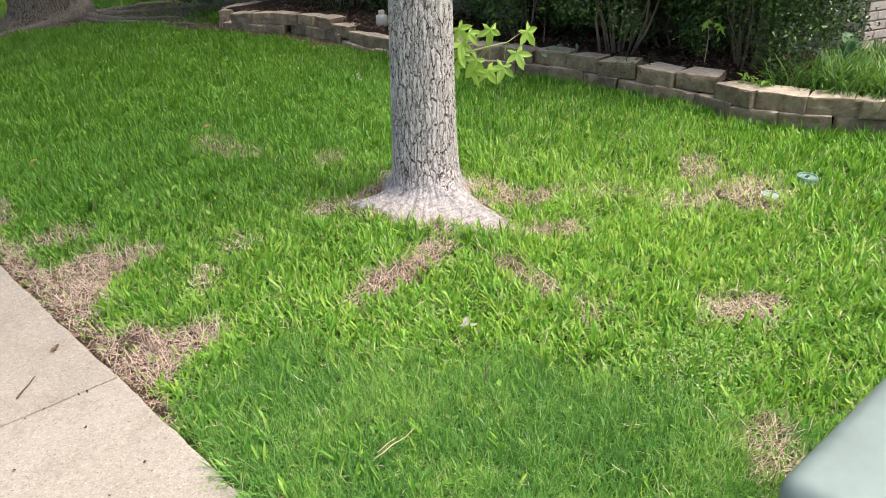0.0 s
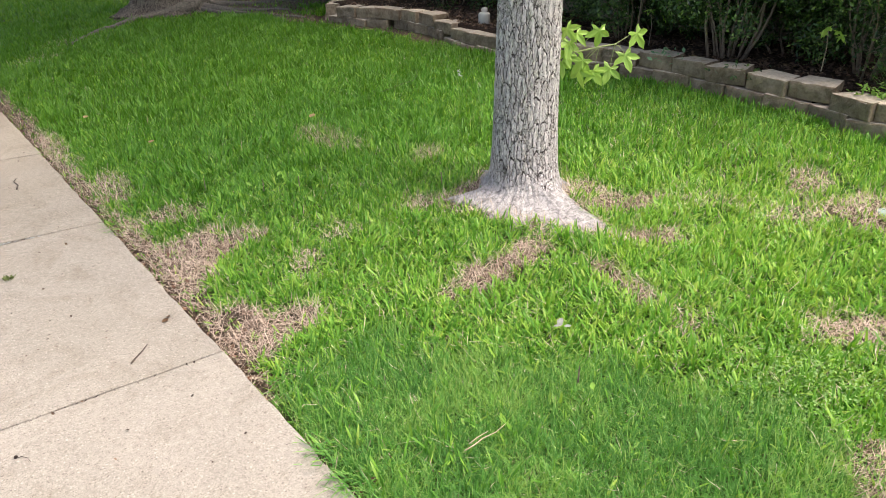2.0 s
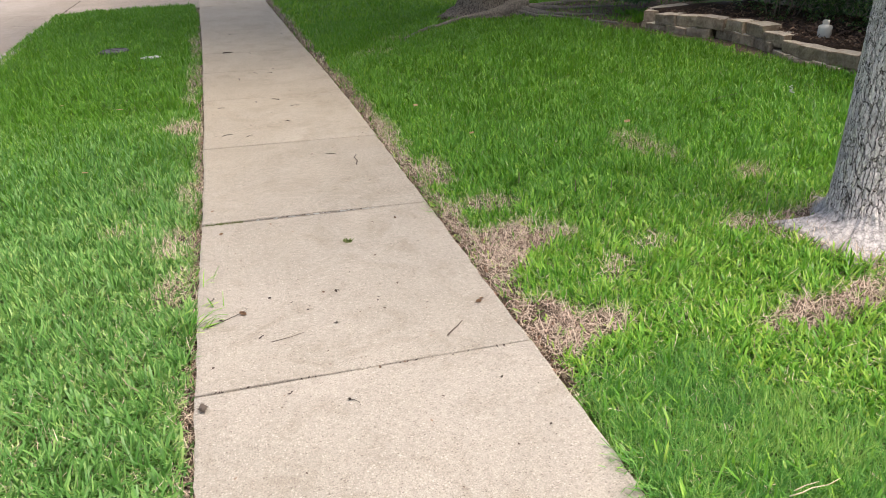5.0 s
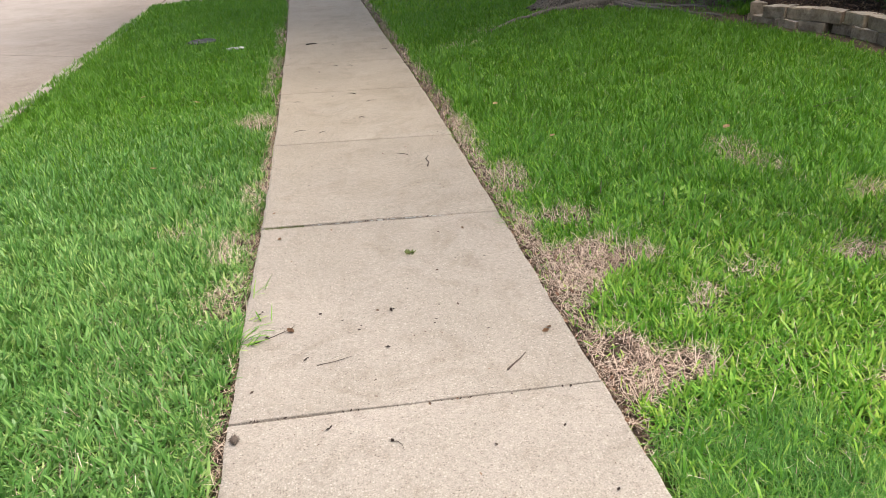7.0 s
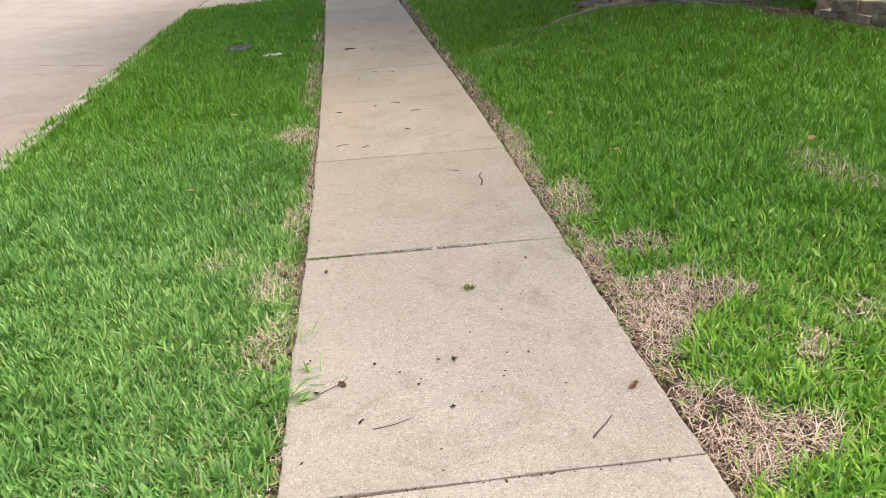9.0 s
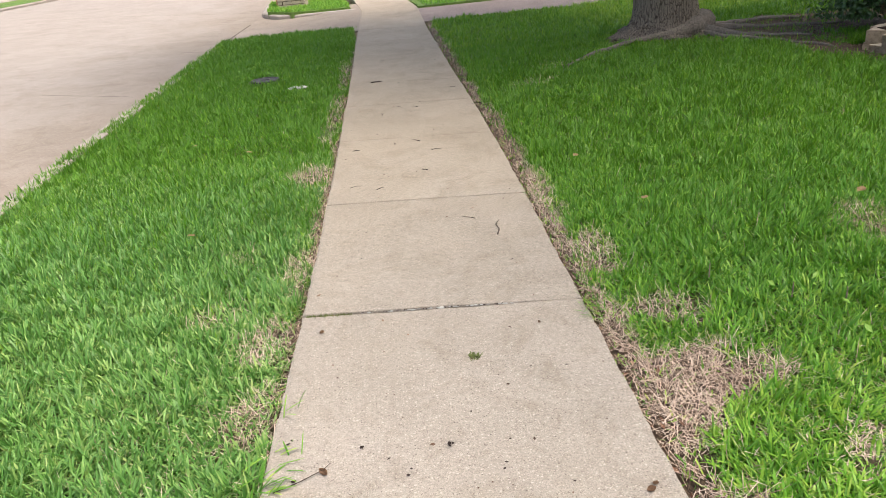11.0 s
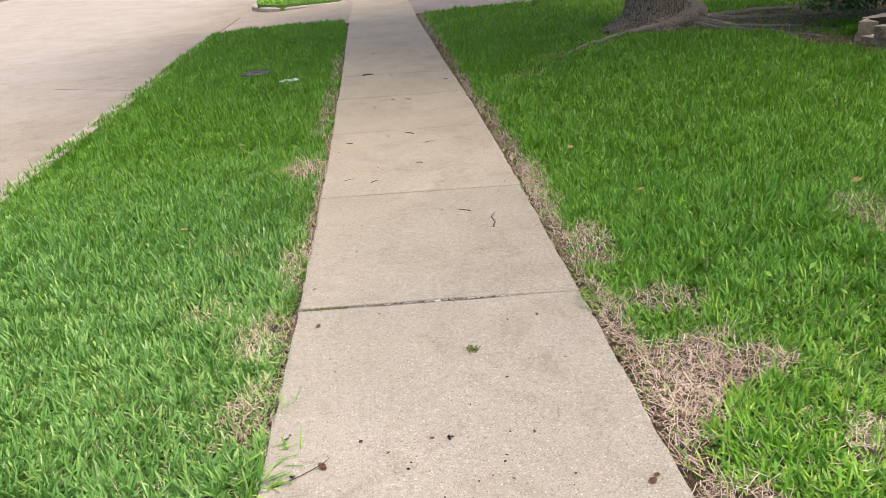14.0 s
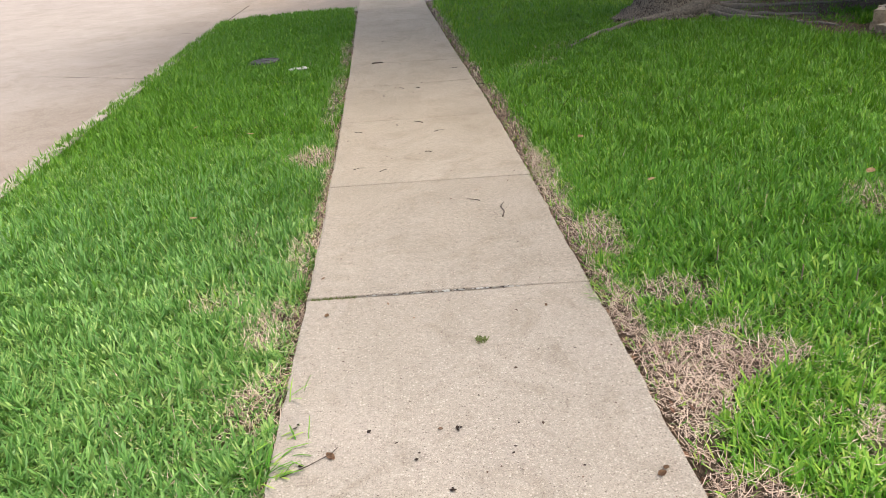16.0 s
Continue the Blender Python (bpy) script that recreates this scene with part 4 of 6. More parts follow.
# ---- retaining wall, flower bed ----
retaining_wall = tagged(new("retaining_wall"), "low curved two-course wall of tan split-face concrete blocks", "retaining wall")
ry = random.Random(12)


def wall_block(width, depth, height, seed):
    """A block with a rough split front (towards -x) inside a worn arris, a smooth flat top, tapering to the back."""
    rs = np.random.RandomState(seed)
    us = np.array([0, 0.012, 0.04, 0.12, 0.2, 0.29, 0.38, 0.46, 0.54, 0.63, 0.72, 0.8, 0.88, 0.96, 0.988, 1.0])
    vs = np.array([0, 0.03, 0.1, 0.26, 0.42, 0.58, 0.74, 0.9, 0.97, 1.0])
    nu, nv = len(us), len(vs)
    U, W = np.meshgrid(us, vs)
    rim = np.minimum(np.minimum(U, 1 - U) * width, np.minimum(W, 1 - W) * height)
    rough = 0.016 * (lattice(U * width, W * height, 0.07, seed) - 0.5) + 0.009 * (lattice(U * width, W * height, 0.024, seed + 50) - 0.5)
    X = -0.008 * (1 - np.exp(-rim / 0.006)) + rough * (0.35 + 0.65 * np.minimum(1, rim / 0.012))
    Y = (U - 0.5) * width + 0.004 * (lattice(W * height, U, 0.03, seed + 9) - 0.5)
    Z = W * height + 0.005 * (lattice(U * width, W, 0.06, seed + 12) - 0.5) * (W > 0.5)
    V = list(zip(X.ravel(), Y.ravel(), Z.ravel()))
    F = [(j * nu + i + 1, j * nu + i, (j + 1) * nu + i, (j + 1) * nu + i + 1) for j in range(nv - 1) for i in range(nu - 1)]
    crest = [(nv - 1) * nu + i for i in range(nu)]
    ends = []
    for x, z in ((0.012, height), (depth - 0.01, height), (depth, height - 0.01), (depth, 0.0), (0.004, 0.0)):
        ends.append([len(V) + i for i in range(nu)])
        narrow = 1 - 0.26 * x / depth
        V += [(x + rs.uniform(-0.002, 0.002), (u - 0.5) * width * narrow, z + rs.uniform(-0.0015, 0.0015)) for u in us]
    loop = [crest] + ends + [list(range(nu))]
    for p, q in zip(loop, loop[1:]):
        for i in range(nu - 1):
            F.append((p[i + 1], p[i], q[i], q[i + 1]))
    F.append(tuple([j * nu for j in range(nv)][::-1] + [r[0] for r in ends[::-1]]))
    F.append(tuple([j * nu + nu - 1 for j in range(nv)] + [r[-1] for r in ends]))
    me = bpy.data.meshes.new("block")
    me.from_pydata([tuple(map(float, v)) for v in V], [], F)
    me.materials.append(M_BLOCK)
    me.materials.append(M_BLOCK_LIT_TOP)
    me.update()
    # upward faces take the paler colour that stands for sky light
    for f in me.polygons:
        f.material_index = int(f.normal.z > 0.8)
    return me


BLOCKS = [wall_block(0.30, 0.21, 0.112, 300 + k) for k in range(7)]
for course in range(2):
    y = -2.45 + 0.14 * course
    k = course * 3
    while y < 5.3:
        x = float(wall_x(y))
        a = math.atan2(float(wall_x(y + 0.12) - wall_x(y - 0.12)), 0.24)
        b = new("block", BLOCKS[k % 7])
        b.parent = retaining_wall
        z = float(lawn_z(x - 0.1, y)) - 0.012 + course * 0.112 - 0.055 * float(smooth(1.9, 2.6, y) * smooth(3.75, 3.4, y)) - 0.035 * float(smooth(4.4, 5.2, y))
        out = ry.uniform(-0.024, 0.024) - (0.006 if course else 0.0)
        b.matrix_local = (Matrix.Translation((x + out + 0.02 * course, y, z)) @ Matrix.Rotation(-a + radians(ry.uniform(-9, 9)), 4, "Z")
                          @ Matrix.Rotation(radians(ry.uniform(-3.6, 3.6)), 4, "X") @ Matrix.Rotation(radians(ry.uniform(-2.5, 2.5)), 4, "Y"))
        y += 0.302 * math.cos(a) + 0.004
        k += 2 if ry.random() < 0.5 else 3


for x, y, turn in ((3.76, 5.52, -48), (3.96, 5.68, -68), (4.22, 5.75, -80)):
    for course in range(2):
        b = new("block", BLOCKS[(course + int(x * 10)) % 7])
        b.parent = retaining_wall
        b.matrix_local = Matrix.Translation((x, y, 0.105 + 0.112 * course)) @ Matrix.Rotation(radians(turn + ry.uniform(-4, 4)), 4, "Z") @ Matrix.Rotation(radians(ry.uniform(-2, 2)), 4, "X")


def house_x(y):
    """Front face of the house at y: it stands slightly askew to the road."""
    return 5.50 - 0.07 * (np.asarray(y, float) + 0.65)


def bed_z(x, y):
    return 0.335 + 0.04 * (lattice(x, y, 0.5, 71) - 0.5) + 0.02 * (lattice(x, y, 0.13, 72) - 0.5)


def flower_bed():
    V, F = [], []
    ys = np.arange(-2.7, 5.51, 0.1)
    for y in ys:
        for k in range(15):
            x = float(wall_x(y)) + 0.13 + (6.4 - float(wall_x(y)) - 0.13) * k / 14
            V.append((x, y, float(bed_z(x, y))))
    for i in range(len(ys) - 1):
        for k in range(14):
            F.append((i * 15 + k, i * 15 + k + 1, i * 15 + k + 16, i * 15 + k + 15))
    n0 = len(V)
    rim = [i * 15 for i in range(len(ys))]
    V += [(V[r][0], V[r][1], 0.0) for r in rim]
    for i in range(len(ys) - 1):
        F.append((n0 + i, rim[i], rim[i + 1], n0 + i + 1))
    end = [(len(ys) - 1) * 15 + k for k in range(15)]
    n1 = len(V)
    V += [(V[r][0], V[r][1], 0.0) for r in end]
    for k in range(14):
        F.append((end[k], end[k + 1], n1 + k + 1, n1 + k))
    return structure(finish("flower_bed", V, F, M_MULCH, shade=True), "dark mulched bed behind the block wall")


flower_bed()
rs = np.random.RandomState(5)
n_ = 9000
cy = rs.uniform(-2.6, 5.25, n_)
cx = wall_x(cy) + 0.15 + rs.uniform(0, 1, n_) ** 1.3 * 1.3
cpts = np.stack([cx, cy, bed_z(cx, cy) + rs.uniform(0.002, 0.02, n_)], -1)
tagged(leaf_cloud("mulch_chips", cpts, 0.045, M_CHIP, 6, out=np.tile([0, 0, 1.2], (n_, 1)), slim=0.42), "brown bark chips and dead leaves on the bed", "mulch", kind="stuff")
n_ = 1500
cx, cy = rs.uniform(1.9, 4.2, n_), rs.uniform(5.6, 8.3, n_)
keep = worn(cx, cy) > 0.6
cpts = np.stack([cx, cy, lawn_z(cx, cy) + 0.008], -1)[keep]
tagged(leaf_cloud("leaf_crumbs", cpts, 0.03, M_CHIP, 7, out=np.tile([0, 0, 1.5], (len(cpts), 1)), slim=0.5), "crumbled dead leaves on bare soil round the old tree", "leaf litter", kind="stuff")


def shrub(name, cx, cy, rx, ry_, low, high, leaves, size, mat, stems, seed, label, spread=0.16):
    """Stems from one foot and an uneven shell of small leaves with gaps."""
    rs = np.random.RandomState(seed)
    foot = Vector((cx, cy, float(bed_z(cx, cy)) - 0.02))
    th = tagged(new(name), label, "shrub")
    th.location = foot
    for k in range(stems):
        a = rs.uniform(0, 6.28)
        r0, r1 = rs.uniform(0, spread), rs.uniform(0.45, 1.05)
        h = high * rs.uniform(0.5, 0.95)
        pts, thick = [(math.cos(a) * r0, math.sin(a) * r0, 0.0)], rs.uniform(0.5, 1.25)
        for s in (0.15, 0.3, 0.45, 0.6, 0.8, 1.0):
            q = r0 + (r1 * rx - r0) * s ** 1.2
            pts.append((math.cos(a) * q + rs.normal(0, 0.022), math.sin(a) * q * ry_ / rx + rs.normal(0, 0.022), h * s))
        part("stem", tube(pts, [w * thick for w in (0.011, 0.010, 0.009, 0.008, 0.006, 0.004, 0.0025)], 6), M_TWIG, th, shade=True)
    lumps = 110
    lc = []
    for k in range(lumps):
        a, q = rs.uniform(0, 6.28), math.sqrt(rs.uniform(0.12, 1.0))
        lc.append((math.cos(a) * rx * q, math.sin(a) * ry_ * q, low + 0.08 + (high - low) * rs.uniform(0, 1)))
    lc = np.array(lc)
    pick = rs.randint(0, lumps, leaves)
    dv = rs.normal(0, 1, (leaves, 3))
    dv /= np.linalg.norm(dv, axis=1)[:, None]
    rad = rs.uniform(0.55, 1.05, leaves)[:, None] * (0.17 + 0.1 * rs.rand(lumps)[pick])[:, None] * min(1.0, rx / 0.5)
    P = lc[pick] + dv * rad
    P[:, 2] = np.maximum(P[:, 2], 0.03)
    lim = house_x(P[:, 1] + cy) - 0.05 - cx
    P[:, 0] = np.minimum(P[:, 0], lim)
    leaf_cloud("foliage", P, size, mat, seed + 1, th, out=dv)
    return th


HEDGE = "dark green small-leaved hedge shrub with grey stems"
shrub("hedge_shrub", 4.70, -0.15, 0.46, 0.60, 0.14, 2.0, 37400, 0.033, M_HEDGE, 10, 401, HEDGE)
shrub("hedge_shrub", 4.52, 0.80, 0.46, 0.62, 0.24, 2.0, 39600, 0.033, M_HEDGE, 16, 402, HEDGE)
shrub("hedge_shrub", 4.60, 1.82, 0.42, 0.62, 0.20, 2.0, 33000, 0.033, M_HEDGE, 9, 403, HEDGE)
shrub("hedge_shrub", 4.82, 3.1, 0.38, 0.75, 0.12, 2.0, 24200, 0.033, M_HEDGE, 7, 404, HEDGE)
shrub("hedge_shrub", 4.72, 4.45, 0.42, 0.75, 0.05, 2.0, 24200, 0.033, M_HEDGE, 7, 405, HEDGE)
# added back row: foliage that keeps the gaps between the shrubs dark
for y, seed in ((0.55, 411), (1.85, 412)):
    shrub("hedge_shrub", 5.0, y, 0.24, 0.72, 0.0, 1.9, 9000, 0.046, M_HEDGE, 4, seed, HEDGE)
shrub("glossy_shrub", 4.42, 6.25, 0.62, 0.64, 0.0, 1.7, 22000, 0.062, M_GLOSSY, 9, 406, "dense evergreen shrub with glossy dark leaves at the wall's end")


def pale_seedling(x, y, z, n, seed, size=0.05):
    th = tagged(new("seedling"), "pale green broad-leaved seedling among the shrubs", "seedling", "seedlings in the bed")
    th.location = (x, y, z)
    r = random.Random(seed)
    part("stem", tube([(0, 0, -0.25), (0.01, 0, -0.1), (0, 0.01, 0.04)], [0.004, 0.003, 0.002], 5), M_TWIG, th)
    for k in range(n):
        bm = star_leaf(size * r.uniform(0.8, 1.15), 0.3)
        bm.transform(Matrix.Translation((r.uniform(-0.05, 0.05), r.uniform(-0.09, 0.09), r.uniform(-0.03, 0.06))) @ Matrix.Rotation(r.uniform(0, 6.28), 4, "Z") @ Matrix.Rotation(radians(r.uniform(20, 60)), 4, "Y"))
        part("leaf", bm, M_STAR, th)


pale_seedling(4.18, -0.09, 0.695, 5, 1, 0.055)
pale_seedling(4.36, 1.42, 0.62, 2, 2)


def low_weed(x, y, z, n, size, mat, seed, label):
    rs = np.random.RandomState(seed)
    P = np.stack([rs.normal(0, 0.07, n), rs.normal(0, 0.09, n), np.abs(rs.normal(0.03, 0.025, n))], -1)
    th = tagged(new("weed"), label, "weed")
    th.location = (x, y, z)
    part("stem", tube([(0, 0, -0.02), (0, 0, 0.05)], [0.004, 0.002], 5), M_TWIG, th)
    leaf_cloud("foliage", P, size, mat, seed, th, out=np.tile([0, 0, 0.8], (n, 1)))


low_weed(4.12, 1.05, 0.34, 70, 0.045, M_BROAD, 11, "small green weed at the back of the block wall")
low_weed(4.08, 0.42, 0.34, 50, 0.04, M_HEDGE, 12, "small green weed at the back of the block wall")
low_weed(4.16, -0.48, 0.345, 90, 0.045, M_STAR, 13, "leafy pale weed beside the strap-leaf clumps")


def strap_clump(x, y, n, seed):
    rs = np.random.RandomState(seed)
    th = blades("strap_leaf_clump", rs.normal(0, 0.07, n), rs.normal(0, 0.07, n), np.full(n, -0.01), rs.uniform(0.16, 0.36, n), rs.uniform(0.006, 0.0105, n),
                np.abs(rs.normal(0.25, 0.2, n)), rs.uniform(0.6, 1.7, n), M_STRAP, rs.uniform(0.2, 0.8, n), 3, seed)
    th.location = (x, y, float(bed_z(x, y)))
    tagged(th, "arching clump of green strap leaves on the bed", "plant", "strap-leaf clumps")


for k, (x, y) in enumerate(((4.26, -0.60), (4.30, -0.74), (4.24, -0.98), (4.30, -1.26), (4.46, -1.66), (4.62, -1.86), (4.46, -0.80), (4.34, -0.92), (4.55, -0.95), (4.38, -1.12), (4.62, -1.22), (4.48, -1.42), (4.78, -1.05), (4.72, -1.55), (4.9, -0.75)  , (5.0, -1.3), (5.15, -0.95), (5.3, -1.2), (5.5, -1.4), (5.75, -1.1), (4.95, -1.7))):
    strap_clump(x, y, 60 if k < 3 else 190, 500 + k)


def broad_plant(x, y):
    th = tagged(new("broad_leaf_plant"), "small plant with broad pale blue-green leaves", "plant")
    th.location = (x, y, float(bed_z(x, y)))
    r = random.Random(8)
    for k in range(7):
        bm = bmesh.new()
        L, W = r.uniform(0.10, 0.15), r.uniform(0.036, 0.05)
        rows = []
        for s in np.linspace(0, 1, 7):
            w = W * math.sin(math.pi * min(1, s * 0.92 + 0.04)) ** 0.7
            rows.append([bm.verts.new((L * s, sgn * w, 0.05 * math.sin(2.2 * s) + (0.012 if sgn else 0))) for sgn in (-1, 0, 1)])
        for p, q in zip(rows, rows[1:]):
            for c in (0, 1):
                bm.faces.new((p[c], p[c + 1], q[c + 1], q[c]))
        bm.transform(Matrix.Translation((0, 0, 0.10 + 0.016 * k)) @ Matrix.Rotation(k * 0.95 + 1.6, 4, "Z") @ Matrix.Rotation(radians(-r.uniform(15, 60)), 4, "Y"))
        part("leaf", bm, M_BROAD, th, shade=True)
    part("stem", tube([(0, 0, -0.02), (0, 0, 0.16), (0, 0, 0.26)], [0.008, 0.006, 0.004], 6), M_BROAD, th)


broad_plant(4.78, -0.80)


def jug(x, y):
    th = tagged(new("plastic_bottle"), "small white plastic bottle with a cap standing on the mulch", "bottle")
    th.location = (x, y, float(bed_z(x, y)) - 0.005)
    bm = bmesh.new()
    prof = [(0.0, 0.0), (0.052, 0.0), (0.058, 0.006), (0.058, 0.09), (0.055, 0.10), (0.03, 0.112), (0.026, 0.116), (0.026, 0.125)]
    rings = [[bm.verts.new((r * math.cos(k * math.tau / 20), r * math.sin(k * math.tau / 20), z)) for k in range(20)] for r, z in prof[1:]]
    for p, q in zip(rings, rings[1:]):
        for k in range(20):
            bm.faces.new((p[k], p[(k + 1) % 20], q[(k + 1) % 20], q[k]))
    bm.faces.new(rings[0][::-1])
    bm.faces.new(rings[-1])
    part("body", bm, M_WHITE, th, shade=True)
    bm = bmesh.new()
    bmesh.ops.create_cone(bm, cap_ends=True, segments=20, radius1=0.031, radius2=0.029, depth=0.03)
    bmesh.ops.bevel(bm, geom=bm.edges[:], offset=0.003, segments=1, affect="EDGES")
    bmesh.ops.translate(bm, verts=bm.verts[:], vec=(0, 0, 0.135))
    part("cap", bm, M_WHITE, th)


jug(4.15, 3.22)


# ---- house corner ----
def house():
    th = tagged(new("house"), "pale brick house corner behind the hedge", "house")
    y0, y1 = -0.65, 5.6
    a, b = Vector((5.50, y0, 0)), Vector((float(house_x(y1)), y1, 0))
    d = (b - a).normalized()
    out = Vector((d.y, -d.x, 0)) * -1            # points towards the road
    out = -out if out.x > 0 else out
    side = Vector((1, -0.30, 0)).normalized()
    c = a + side * 5
    e = b + side * 5
    V = [(*a.xy, 0.0), (*b.xy, 0.0), (*e.xy, 0.0), (*c.xy, 0.0), (*a.xy, 2.7), (*b.xy, 2.7), (*e.xy, 2.7), (*c.xy, 2.7)]
    F = [(0, 4, 5, 1), (1, 5, 6, 2), (2, 6, 7, 3), (3, 7, 4, 0), (4, 7, 6, 5)]
    finish("wall", V, F, M_MORTAR, th)
    R = [(4.85, -1.1, 2.7), (float(house_x(5.6)) - 0.55, 6.1, 2.7), (10.4, 6.1, 2.7), (10.6, -2.9, 2.7), (7.4, 1.5, 4.4), (7.2, 3.6, 4.4)]
    finish("roof", R, [(0, 1, 5, 4), (1, 2, 5), (2, 3, 4, 5), (3, 0, 4), (3, 2, 1, 0)], M_ROOF, th)
    part("downpipe", tube([tuple(a + side * 0.40 - Vector((0, 0.05, 0)) + Vector((0, 0, z))) for z in (0.25, 0.8, 1.6, 2.65)], [0.019] * 4, 10), M_PIPE, th, shade=True)
    return th, a, d, side


HOUSE, HA, HD, HS = house()
BL, BH, BD = 0.230, 0.060, 0.10


def brick_mesh(name, length, height, depth, mat, seed):
    r = random.Random(seed)
    bm = box_bm(0, length, -depth, 0.012, 0, height, 0.004, 1)
    for v in bm.verts:
        v.co += Vector((r.uniform(-0.0012, 0.0012), r.uniform(-0.0015, 0.0015), r.uniform(-0.0012, 0.0012)))
    me = bpy.data.meshes.new(name)
    bm.to_mesh(me)
    bm.free()
    me.materials.append(mat)
    return me


HB = [brick_mesh("brick", BL, BH, 0.03, M_BRICK, 600 + k) for k in range(4)]
HB_HALF = [brick_mesh("brick", 0.108, BH, 0.03, M_BRICK, 610 + k) for k in range(2)]


def lay(parent, origin, along, normal, rows, width, z0, full, half, seed, pitch=0.24, course=0.071):
    """Running bond: bricks of their own on one face, from origin along a direction."""
    r = random.Random(seed)
    m = Matrix((along, -normal, Vector((0, 0, 1)))).transposed().to_4x4()
    for k in range(rows):
        s = 0.0
        first = k % 2
        while s < width - 0.05:
            short = first or (width - s < 0.2)
            me = r.choice(half if short else full)
            b = new("brick", me)
            b.parent = parent
            p = origin + along * (s + 0.002) + normal * r.uniform(-0.001, 0.002)
            b.matrix_local = Matrix.Translation((p.x, p.y, z0 + k * course)) @ m
            s += 0.118 if short else pitch
            first = 0


hn = Vector((-HD.y, HD.x, 0))
hn = hn if hn.x < 0 else -hn
hs = Vector((HS.y, -HS.x, 0))
hs = hs if hs.y < 0 else -hs


# front face runs away from the corner; side face runs back from it
lay(HOUSE, HA, HD, hn, 15, 1.0, 0.25, HB, HB_HALF, 21)
lay(HOUSE, HA + HD * 2.3, HD, hn, 11, 0.95, 0.25, HB, HB_HALF, 22)
lay(HOUSE, HA - hn * 0.0, HS, hs, 15, 2.4, 0.25, HB, HB_HALF, 23)


# ---- brick pillar on the far verge ----
def pillar():
    th = tagged(new("brick_pillar"), "cream and orange brick mailbox pillar with dark joints on the verge", "pillar")
    x0, x1, y0, y1, z0, rows = -3.22, -2.60, 16.55, 17.17, 0.02, 18
    part("core", box_bm(x0 + 0.012, x1 - 0.012, y0 + 0.012, y1 - 0.012, z0, z0 + rows * 0.075), M_PMORTAR, th)
    pf = [brick_mesh("brick", 0.192, 0.062, 0.03, M_PBRICK, 700 + k) for k in range(3)]
    ph = [brick_mesh("brick", 0.092, 0.062, 0.03, M_PBRICK, 710 + k) for k in range(2)]
    rf = [brick_mesh("brick", 0.192, 0.062, 0.03, M_PRED, 720 + k) for k in range(3)]
    rh = [brick_mesh("brick", 0.092, 0.062, 0.03, M_PRED, 730 + k) for k in range(2)]
    V = Vector
    for o, al, nm, f, h, sd in ((V((x0 + 0.012, y0 + 0.012, 0)), V((1, 0, 0)), V((0, -1, 0)), pf, ph, 1), (V((x0 + 0.012, y1 - 0.012, 0)), V((0, -1, 0)), V((-1, 0, 0)), rf, rh, 2),
                                (V((x1 - 0.012, y0 + 0.012, 0)), V((0, 1, 0)), V((1, 0, 0)), pf, ph, 3), (V((x1 - 0.012, y1 - 0.012, 0)), V((-1, 0, 0)), V((0, 1, 0)), pf, ph, 4)):
        lay(th, o, al, nm, rows, 0.60, z0 + 0.006, f, h, sd, 0.205, 0.075)
    part("cap", box_bm(x0 - 0.05, x1 + 0.05, y0 - 0.05, y1 + 0.05, z0 + rows * 0.075, z0 + rows * 0.075 + 0.07, 0.012), M_KERB, th, "concrete cap")


pillar()


# ---- utility cabinet and lids ----
def utility_box():
    th = tagged(new("utility_cabinet"), "pale green steel utility cabinet with rounded lid edges", "utility box")
    x0, x1, y0, y1, top = 0.468, 1.28, -2.95, -2.098, 0.60
    turn = Matrix.Translation((x0, y1, 0)) @ Matrix.Rotation(radians(-4.5), 4, "Z") @ Matrix.Translation((-x0, -y1, 0))
    bm = box_bm(x0 + 0.02, x1 - 0.02, y0 + 0.02, y1 - 0.02, -0.02, top - 0.10, 0.015)
    part("body", bm, M_BOX, th)
    bm = box_bm(x0, x1, y0, y1, top - 0.11, top, 0.0)
    tops = [e for e in bm.edges if all(v.co.z > top - 0.01 for v in e.verts)]
    ups = [e for e in bm.edges if abs(e.verts[0].co.z - e.verts[1].co.z) > 0.05]
    bmesh.ops.bevel(bm, geom=tops + ups, offset=0.042, segments=6, profile=0.5, affect="EDGES")
    part("lid", bm, M_BOX, th, shade=True)
    part("label", box_bm(x0 - 0.003, x0 + 0.002, y1 - 0.20, y1 - 0.16, top - 0.10, top - 0.055, 0.001, 1), M_ORANGE, th, "orange warning sticker")
    pts = [(x0 - 0.002, y1 - 0.05 - 0.012 * k, top - 0.085 + 0.035 * math.sin(k * 0.3)) for k in range(11)]
    part("printed_line", tube(pts, [0.0018] * 11, 5), M_BLACK, th, "thin black line")
    th.matrix_world = turn


utility_box()


